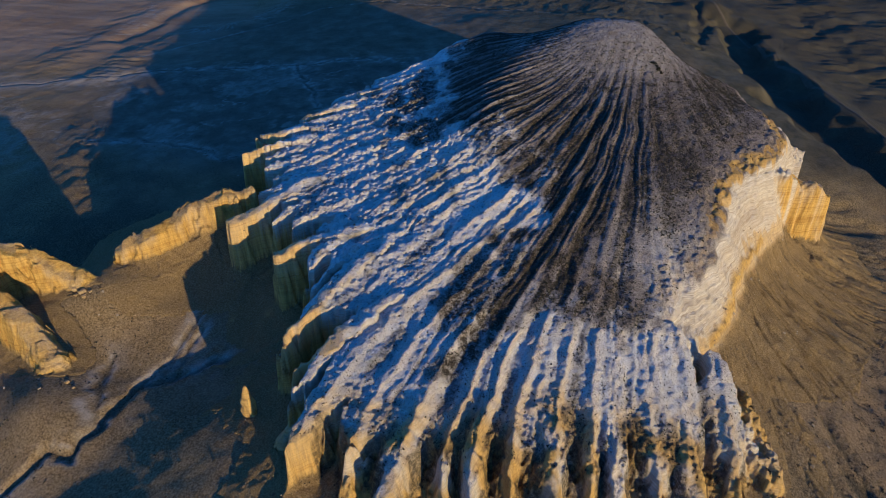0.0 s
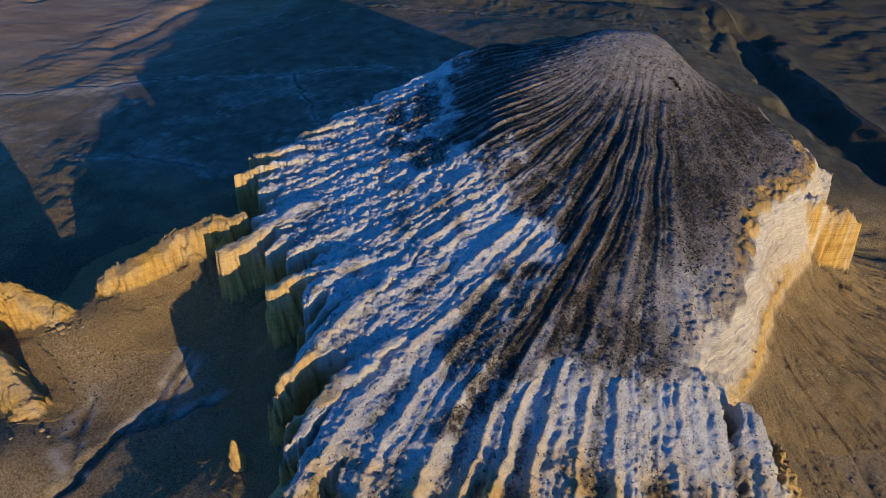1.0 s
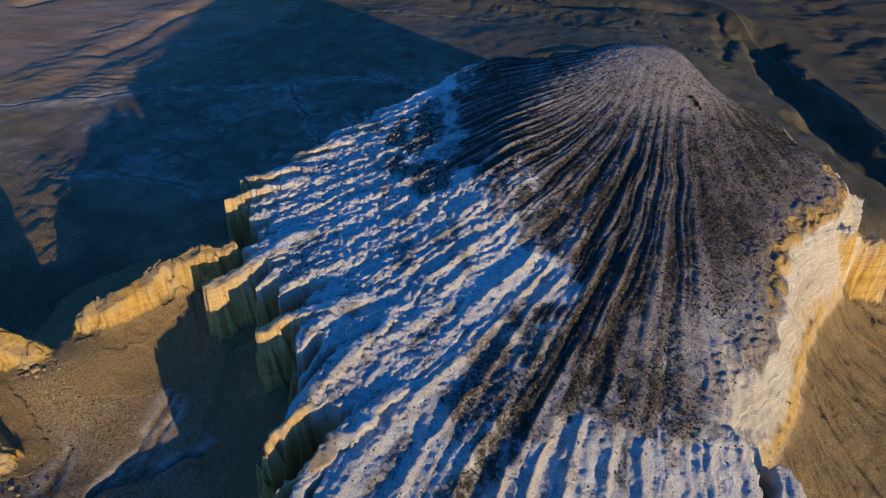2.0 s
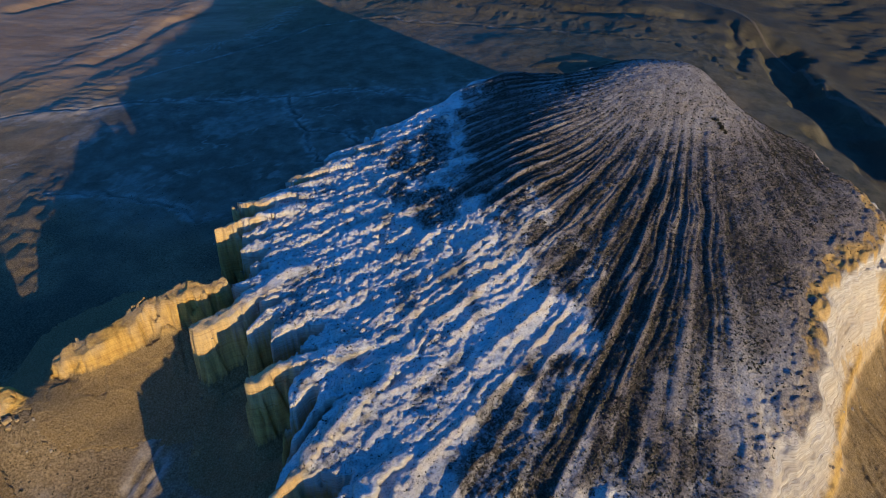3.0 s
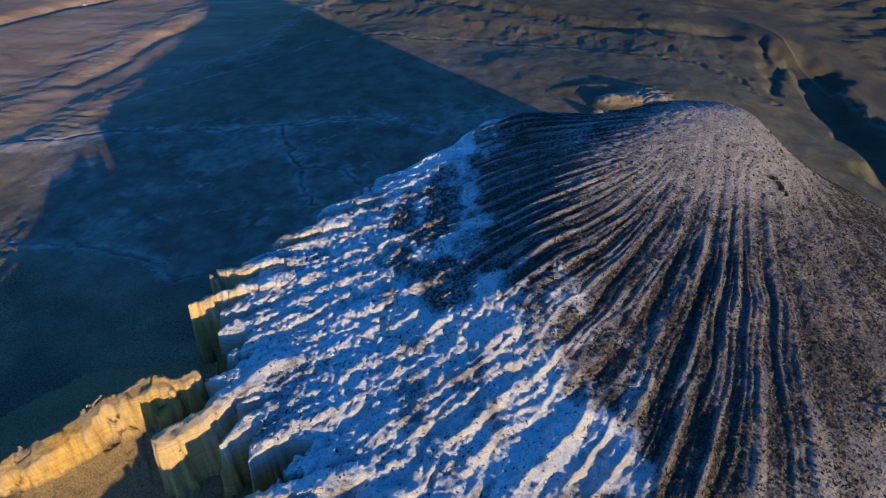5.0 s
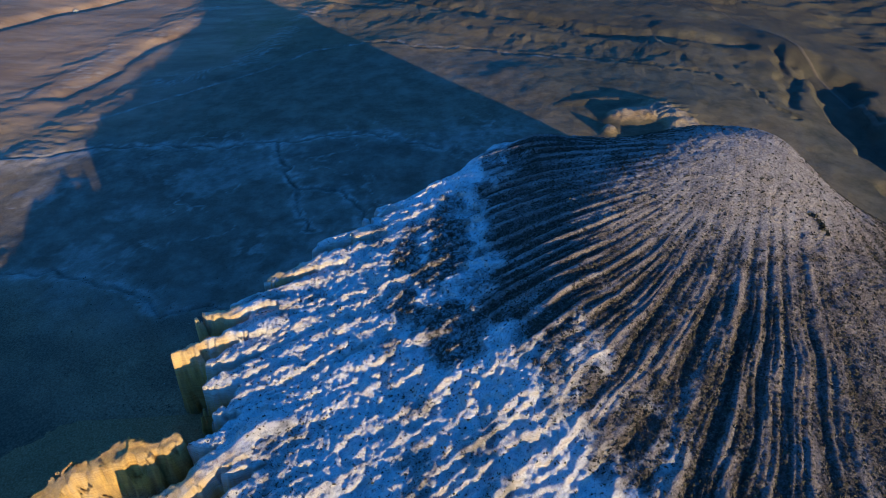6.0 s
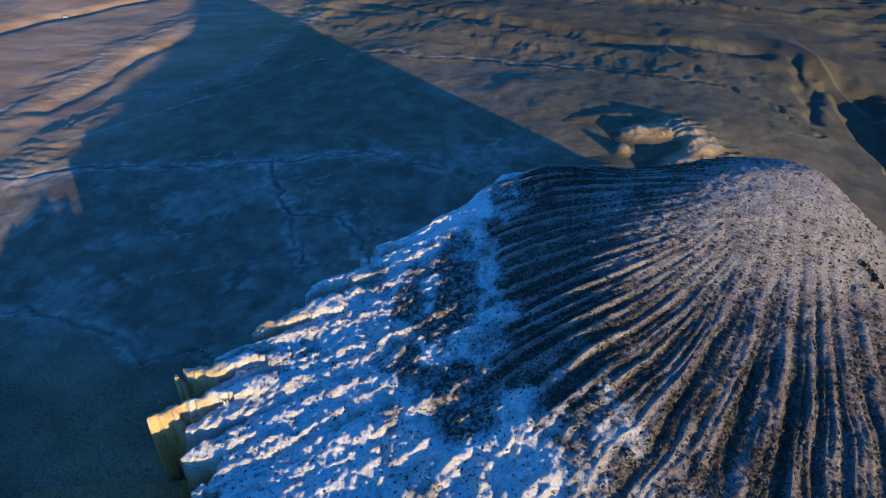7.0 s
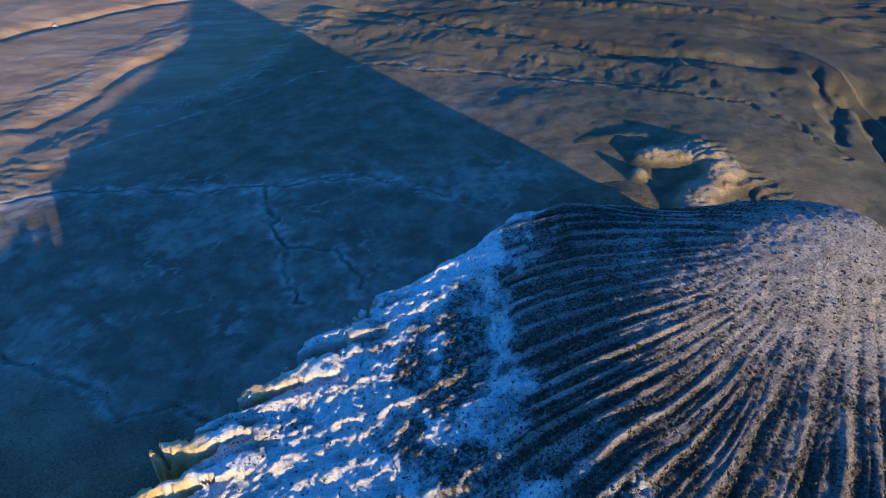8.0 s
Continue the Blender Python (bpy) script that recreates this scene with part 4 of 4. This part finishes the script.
def crag(name, line, crowns, half, label, seed, category="rock outcrop", batter=2.4, apron=(0.3, 5.0)):
    """A wall of layered rock along a broken line, with the crown's height at each corner."""
    xs, ys = [p[0] for p in line], [p[1] for p in line]
    ax, ay = axis(min(xs) - 26, max(xs) + 26, 0.45), axis(min(ys) - 26, max(ys) + 26, 0.45)
    X, Y = np.meshgrid(ax, ay)
    g = ground_height(X, Y)
    wx, wy = X + 1.2 * rough(X, Y, 18, 2, seed), Y + 1.2 * rough(X, Y, 18, 2, seed + 1)
    q, along = near_line(wx, wy, line)
    q = q + 0.5 * rough(X, Y, 5, 4, seed + 2, 0.65) + 1.1 * blocks(X, Y, 7.0, seed + 7) + 0.5 * blocks(X, Y, 2.6, seed + 8)
    crown = np.interp(along, np.linspace(0, 1, len(line)), crowns) + 0.6 * rough(X, Y, 8, 4, seed + 3) + 0.6 * blocks(X, Y, 4.3, seed + 9) + 0.30 * (Y - np.interp(along, np.linspace(0, 1, len(line)), ys))
    fall = np.clip((q - half) / batter, 0, 1)
    z = g + (crown - g) * (1 - (1 - apron[0]) * fall - apron[0] * (1 - np.exp(-np.maximum(q - half - batter * 0.7, 0) / apron[1])))
    level = z / 1.5 + 0.5 * wave(X, Y, 20, 26)
    z = z + 0.8 * step(0.02, 0.2, fall) * step(1.0, 0.85, fall) * (np.floor(level) + step(0.25, 0.75, level - np.floor(level)) - level) * 1.5
    z = z - step(0.1, 0.4, fall) * step(1.0, 0.9, fall) * 0.9 * np.abs(rough(X, Y, 2.6, 2, seed + 4))
    z = np.where(z - g < 0.25, g - 1.0, z)
    depth = np.maximum(crown - z, 0)
    attrs = {"chalk": 0.35 + 0 * z, "face": step(0.3, 1.2, depth), "ochre": np.clip(0.80 + 0.25 * rough(X, Y, 6, 3, seed + 10) + step(0.5, 3, depth) * 0.25, 0, 1),
             "scree": step(0.80, 1.0, fall), "litter_and_rills": 0.08 + 0 * z, "clean_and_lift": 0 * z, "beige": 0.4 + 0 * z}
    faces = quads(len(ax), len(ay))
    keep = (np.where(z > g - 0.5, 1.0, 0.0).ravel()[faces]).max(1) > 0.5
    cx, cy = sum(xs) / len(xs), sum(ys) / len(ys)
    cz = float(ground_height(np.array([cx]), np.array([cy]))[0])
    ob = tagged(new(name), label, category, kind="thing")
    ob.location = (cx, cy, cz)
    low = fall.ravel()[faces].mean(1)
    for piece, chosen in (("crown", low < 0.12), ("rock_face", (low >= 0.12) & (low < 0.95)), ("foot", low >= 0.95)):
        v, f, a = cut_out(np.stack([X, Y, z], -1).reshape(-1, 3), faces, keep & chosen, {k: w.ravel() for k, w in attrs.items()})
        part(piece, mesh_of(piece, v - np.array([cx, cy, cz]), f, a), ROCK, ob)
    return ob


crag("rock_wall", [(-86, 227), (-98, 224), (-109, 220), (-119, 215), (-128, 209), (-137, 203)], [22, 21, 18, 13, 11, 7.5], 2.4,
     "long ochre rock wall lit gold along its crest", 300, "rock wall", apron=(0.5, 9.0))
crag("rock_outcrop", [(-205, 177), (-188, 183), (-174, 188), (-163, 189), (-152, 189)], [17, 19, 18, 14, 4], 3.2,
     "broad ochre rock outcrop with pale top on the tan spur", 320, batter=3.6, apron=(0.2, 4.0))
crag("rock_outcrop", [(-205, 167), (-186, 170), (-168, 168), (-155, 162), (-145, 153)], [16, 16, 13, 6, -3], 2.4,
     "wedge of yellow rock sloping down to the gravel", 340, batter=4.0, apron=(0.2, 4.0))


def spire(name, x, y, foot, head, width, label, seed):
    """A leaning rock needle: rings of uneven rock that taper to a blunt head."""
    bm = bmesh.new()
    rings, sides = 22, 20
    rows = []
    for i in range(rings + 1):
        t = i / rings
        z = foot + (head - foot) * t
        radius = width * (1.15 - 0.35 * t - 0.62 * max(0, t - 0.72) / 0.28) * (0.92 + 0.22 * noise.noise((0, seed, t * 7)))
        row = []
        for k in range(sides):
            a = 2 * math.pi * k / sides
            lump = 1 + 0.30 * noise.noise((math.cos(a) * 1.3, math.sin(a) * 1.3, z * 0.35 + seed)) + 0.14 * noise.noise((math.cos(a) * 4, math.sin(a) * 4, z * 1.2))
            row.append(bm.verts.new((radius * lump * math.cos(a) + 0.6 * t * t, 0.62 * radius * lump * math.sin(a), z - foot)))
        rows.append(row)
    for lo, hi in zip(rows, rows[1:]):
        for k in range(sides):
            bm.faces.new((lo[k], lo[(k + 1) % sides], hi[(k + 1) % sides], hi[k]))
    bm.faces.new(rows[-1])
    me = bpy.data.meshes.new(name)
    bm.to_mesh(me)
    bm.free()
    n = len(me.vertices)
    for key, value in (("chalk", 0.3), ("face", 0.6), ("ochre", 0.85), ("scree", 0.0), ("litter_and_rills", 0.0), ("clean_and_lift", 0.0), ("beige", 0.4)):
        me.attributes.new(key, "FLOAT", "POINT").data.foreach_set("value", np.full(n, value, np.float32))
    ob = part(name, me, ROCK)
    ob.location = (x, y, foot)
    return tagged(ob, label, "rock spire", kind="thing")


spire("rock_spire", -66, 130, -20, 5.5, 2.9, "lone ochre rock needle standing in the shaded valley", 3.0)

def boulder(x, y, size, seed):
    """A fallen block: a lumpy, faceted rock with worn corners."""
    bm = bmesh.new()
    bmesh.ops.create_icosphere(bm, subdivisions=3, radius=1.0)
    for v in bm.verts:
        p = v.co.copy()
        flat = max(abs(p.x), abs(p.y), abs(p.z))
        p = p * (0.55 + 0.45 / flat) * 0.8
        p *= 1 + 0.22 * noise.noise(p * 1.4 + Vector((seed, 0, 0))) + 0.08 * noise.noise(p * 4 + Vector((0, seed, 0)))
        v.co = (p.x * size * 1.2, p.y * size, p.z * size * 0.8)
    me = bpy.data.meshes.new("boulder")
    bm.to_mesh(me)
    bm.free()
    n = len(me.vertices)
    for key, value in (("chalk", 0.3), ("face", 0.4), ("ochre", 0.55), ("scree", 0.2), ("litter_and_rills", 0.1), ("clean_and_lift", 0.0), ("beige", 0.4)):
        me.attributes.new(key, "FLOAT", "POINT").data.foreach_set("value", np.full(n, value, np.float32))
    ob = part("boulder", me, ROCK)
    z = float(ground_height(np.array([x]), np.array([y]))[0])
    ob.matrix_world = pose(x, y, z + 0.25 * size, 0, 0, seed * 57)
    return tagged(ob, "fallen block of ochre rock on the tan slope", "boulder", "boulders below the outcrops", kind="thing")


for k, (bx, by, size) in enumerate(((-146, 183, 1.5), (-144.5, 181, 1.0), (-148, 181.5, 0.8), (-143, 183.5, 0.7), (-133, 196, 0.9), (-130, 198, 0.6),
                                    (-127, 200, 0.8), (-121, 206, 0.7), (-136, 144, 0.9), (-133, 142, 0.6), (-118, 190, 0.6), (-125, 178, 0.5))):
    boulder(bx, by, size, k + 1.0)

# ---- the knoll behind the hill ----
kx, ky = axis(20, 175, 0.9), axis(385, 505, 0.9)
KX, KY = np.meshgrid(kx, ky)
kg = ground_height(KX, KY)
wx, wy = KX + 2 * rough(KX, KY, 24, 2, 400), KY + 2 * rough(KX, KY, 24, 2, 401)
d1, a1 = near_line(wx, wy, [(42, 468), (66, 481), (88, 482), (108, 476), (118, 463), (127, 449), (134, 432), (146, 412), (152, 396)])
d2, a2 = near_line(wx, wy, [(92, 459), (106, 458), (117, 451), (119, 439), (110, 428), (98, 412)])
gully = np.abs(np.mod(a1 * 22 + 0.5 * rough(KX, KY, 16, 3, 405), 1) * 2 - 1)
lift = 1.7 * np.exp(-(d1 / 6) ** 2) * step(0, 0.2, a1) + 4.6 * np.exp(-(d2 / 9) ** 2) + 3.8 * blob(KX, KY, 81, 441, 4, 4.5) + 2.0 * blob(KX, KY, 60, 420, 26, 12, 20)
lift = lift + 0.9 * gully * np.exp(-((d1 - 7) / 9) ** 2) * step(0.25, 0.5, a1)
lift = lift + 0.6 * step(0.4, 3, lift) * (rough(KX, KY, 9, 4, 402) + 1.1 * np.abs(rough(KX, KY, 4, 3, 404))) - 0.5
kz = kg + lift
kz = np.where(lift < 0, kg - 0.4, kz)
kf = quads(len(kx), len(ky))
keep = (np.where(lift > 0, 1.0, 0.0).ravel()[kf]).max(1) > 0.5
kn = rough(KX, KY, 10, 3, 403)
knoll = tagged(new("knoll"), "low crescent knoll of pale rock behind the hill", "knoll", kind="thing")
knoll.location = (90, 440, 5)
kattrs = {"pale": np.clip(0.55 * step(1.6, 4.4, lift) * (0.75 + 0.8 * kn), 0, 0.7).ravel(), "grass": (0.9 * step(2.6, 0.8, lift + 0.6 * kn)).ravel(), "red": (0 * kn).ravel(),
          "scrub_and_shade": np.clip(0.2 + 0.5 * kn, 0, 0.6).ravel(), "shade_tint": (0 * kn).ravel()}
west = d1.ravel()[kf].mean(1) < d2.ravel()[kf].mean(1)
for piece, chosen in (("crescent_ridge", west), ("inner_mound", ~west)):
    v, f, a = cut_out(np.stack([KX, KY, kz], -1).reshape(-1, 3), kf, keep & chosen, kattrs)
    part(piece, mesh_of(piece, v - np.array([90, 440, 5]), f, a), PLAIN, knoll)


# ---- shrubs and stones ----
def on_grid(xs, ys, gx0, gy0, pitch, table):
    i, j = np.clip((xs - gx0) / pitch, 0, table.shape[1] - 1.01), np.clip((ys - gy0) / pitch, 0, table.shape[0] - 1.01)
    a, b = i.astype(int), j.astype(int)
    fi, fj = i - a, j - b
    return ((table[b, a] * (1 - fi) + table[b, a + 1] * fi) * (1 - fj) + (table[b + 1, a] * (1 - fi) + table[b + 1, a + 1] * fi) * fj)


def tufts(name, places, radius, leaves, seed, mat, label, category, flatness=0.75):
    """Ragged low bushes: each a cluster of short blades that lean out of one root."""
    rng = np.random.RandomState(seed)
    n = len(places)
    ang = rng.rand(n, leaves) * 2 * np.pi
    out = np.sqrt(rng.rand(n, leaves)) * radius[:, None]
    up = (0.25 + 0.75 * rng.rand(n, leaves)) * radius[:, None] * flatness * 1.5 * (1.15 - 0.6 * out / radius[:, None])
    cx, cy = places[:, 0:1] + out * np.cos(ang), places[:, 1:2] + out * np.sin(ang)
    size = radius[:, None] * (0.6 + 0.45 * rng.rand(n, leaves))
    turn = rng.rand(n, leaves) * 2 * np.pi
    z0 = places[:, 2:3] - 0.1
    p1 = np.stack([cx + size * np.cos(turn), cy + size * np.sin(turn), z0 + up * 0.35], -1)
    p2 = np.stack([cx - size * np.cos(turn), cy - size * np.sin(turn), z0 + up * 0.25], -1)
    p3 = np.stack([cx + 0.4 * size * np.sin(turn), cy - 0.4 * size * np.cos(turn), z0 + up * 1.25], -1)
    p4 = np.stack([cx - 0.6 * size * np.sin(turn), cy + 0.6 * size * np.cos(turn), z0 - 0.1 + 0 * up], -1)
    verts = np.stack([p1, p2, p3, p4], 2).reshape(-1, 3)
    base = np.arange(n * leaves)[:, None] * 4
    faces = np.concatenate([base + np.array([[0, 2, 1]]), base + np.array([[0, 3, 2]]), base + np.array([[1, 2, 3]])], 0)
    return tagged(part(name, mesh_of(name, verts, faces, smooth=False), mat), label, category, kind="stuff")


def scatter(count, seed, x0, x1, y0, y1, chance):
    rng = np.random.RandomState(seed)
    x, y = x0 + (x1 - x0) * rng.rand(count), y0 + (y1 - y0) * rng.rand(count)
    keep = rng.rand(count) < chance(x, y)
    return x[keep], y[keep], rng


def hill_at(key, x, y):
    return on_grid(x, y, hx[0], hy[0], PITCH, key)


def shrub_chance(x, y):
    return np.clip(hill_at(cover, x, y) * 1.05, 0, 1) * (hill_at(steepness, x, y) < 1.3) * (hill_at(F["s"] + 10 * F["tips"], x, y) > 0)


x, y, rng = scatter(420000, 601, -100, 155, 90, 345, lambda x, y: shrub_chance(x, y) * (hill_at(F["chalk"], x, y) < 0.5))
tufts("shrubs", np.stack([x, y, hill_at(HZ, x, y)], -1), 0.22 + 0.36 * rng.rand(len(x)) ** 1.7, 3, 602, SHRUB,
      "dark dry shrubs crowding the furrows of the dome", "shrubs", 0.5)
x, y, rng = scatter(230000, 603, -100, 120, 95, 345, lambda x, y: shrub_chance(x, y) * (hill_at(F["chalk"], x, y) >= 0.5))
tufts("shrubs", np.stack([x, y, hill_at(HZ, x, y)], -1), 0.14 + 0.34 * rng.rand(len(x)) ** 2.0, 3, 604, SHRUB,
      "dark shrubs scattered over the white chalk", "shrubs", 0.5)
# a few larger bushes in a row near the summit
rng = np.random.RandomState(605)
t = rng.rand(16) ** 0.7
x, y = 98 + 5 * t + rng.randn(16) * 0.6, 284 - 9 * t + rng.randn(16) * 1.0
tufts("bushes", np.stack([x, y, hill_at(HZ, x, y)], -1), 0.4 + 0.5 * rng.rand(16), 9, 606, SHRUB,
      "larger dark bushes in a row near the summit", "bushes")


def plain_chance(x, y):
    return (inside_rim(x, y) < -14) * np.clip(0.35 + 0.7 * rough(x, y, 25, 3, 520), 0.03, 1) * step(330, 150, np.hypot(x, y - 120))


x, y, rng = scatter(60000, 607, -230, 240, 80, 330, plain_chance)
z = ground_height(x, y)
tufts("dry_grass_tufts", np.stack([x, y, z], -1), 0.18 + 0.28 * rng.rand(len(x)) ** 2, 4, 608, SHRUB,
      "small dark tufts dotted over the tan slopes", "dry tufts")


def stones(name, places, radius, seed, label, mat=STONE):
    rng = np.random.RandomState(seed)
    corners = np.array([(-1, -1, 0), (1, -1, 0), (1, 1, 0), (-1, 1, 0), (-0.6, -0.6, 1), (0.6, -0.6, 1), (0.6, 0.6, 1), (-0.6, 0.6, 1)], float)
    n = len(places)
    v = corners[None] * (0.6 + 0.7 * rng.rand(n, 8, 3)) * radius[:, None, None] * np.array([1, 0.8, 0.9])
    c, s = np.cos(rng.rand(n) * 6.3), np.sin(rng.rand(n) * 6.3)
    v = np.stack([v[..., 0] * c[:, None] - v[..., 1] * s[:, None], v[..., 0] * s[:, None] + v[..., 1] * c[:, None], v[..., 2] - 0.25 * radius[:, None]], -1)
    verts = (v + places[:, None, :]).reshape(-1, 3)
    box = np.array([(0, 1, 5, 4), (1, 2, 6, 5), (2, 3, 7, 6), (3, 0, 4, 7), (4, 5, 6, 7)])
    faces = (np.arange(n)[:, None, None] * 8 + box[None]).reshape(-1, 4)
    return tagged(part(name, mesh_of(name, verts, faces, smooth=False), mat), label, "stones", kind="stuff")


x, y, rng = scatter(16000, 611, -220, 230, 85, 320, lambda x, y: (inside_rim(x, y) < -8) * np.clip(rough(x, y, 20, 3, 530) * 0.9 + 0.1, 0.02, 1)
                    * np.maximum(step(-60, -10, inside_rim(x, y)), step(60, 20, np.hypot(x + 155, y - 185))))
stones("stones", np.stack([x, y, np.maximum(ground_height(x, y), np.where((x > hx[0]) & (x < hx[-1]) & (y > hy[0]), hill_at(HZ, x, y), -99))], -1),
       0.12 + 0.45 * rng.rand(len(x)) ** 4, 612, "loose tan stones fallen below the cliffs")

# ---- the track, the far dwellings ----
def ribbon(name, line, width, label):
    pts = []
    for (ax, ay), (bx, by) in zip(line, line[1:]):
        n = max(2, int(math.dist((ax, ay), (bx, by)) / 2))
        pts += [(ax + (bx - ax) * k / n, ay + (by - ay) * k / n) for k in range(n)]
    pts = np.array(pts)
    for _ in range(12):
        pts[1:-1] = (pts[:-2] + pts[2:] + 2 * pts[1:-1]) / 4
    tang = np.gradient(pts, axis=0)
    tang /= np.linalg.norm(tang, axis=1)[:, None]
    side = np.stack([-tang[:, 1], tang[:, 0]], -1)
    rows = []
    for k in np.linspace(-1, 1, 7):
        q = pts + side * (k * width * (0.5 + 0.12 * wave(pts[:, 0], pts[:, 1], 12, 700)))[:, None]
        rows.append(np.stack([q[:, 0], q[:, 1], ground_height(q[:, 0], q[:, 1]) + 0.35 - 0.25 * k * k], -1))
    verts = np.stack(rows, 1).reshape(-1, 3)
    return tagged(part(name, mesh_of(name, verts, quads(7, len(pts))), TRACK), label, "road", kind="structure")


ribbon("road", ROAD, 2.4, "pale dirt road along the ridge")


def yurt(x, y, label):
    z = float(ground_height(np.array([x]), np.array([y]))[0])
    home = tagged(new("yurt"), label, "yurt", kind="thing")
    home.location = (x, y, z)
    bm = bmesh.new()
    bmesh.ops.create_cone(bm, cap_ends=False, segments=28, radius1=3.0, radius2=2.95, depth=1.9, matrix=Matrix.Translation((0, 0, 0.85)))
    me = bpy.data.meshes.new("wall")
    bm.to_mesh(me)
    bm.free()
    part("wall", me, FELT, home)
    bm = bmesh.new()
    bmesh.ops.create_cone(bm, cap_ends=True, segments=28, radius1=3.15, radius2=0.7, depth=1.5, matrix=Matrix.Translation((0, 0, 2.5)))
    bmesh.ops.bevel(bm, geom=[e for e in bm.edges if e.calc_length() < 1.2], offset=0.05, segments=1)
    me = bpy.data.meshes.new("roof")
    bm.to_mesh(me)
    bm.free()
    part("roof", me, FELT, home)
    bm = bmesh.new()
    bmesh.ops.create_cube(bm, size=1, matrix=Matrix.Translation((0.6, -2.95, 0.8)) @ Matrix.Diagonal((0.9, 0.25, 1.6, 1)))
    bmesh.ops.bevel(bm, geom=bm.edges[:], offset=0.04, segments=1)
    me = bpy.data.meshes.new("door")
    bm.to_mesh(me)
    bm.free()
    part("door", me, TIMBER, home)
    return home


yurt(-384, 748, "small pale felt yurt far out on the steppe")
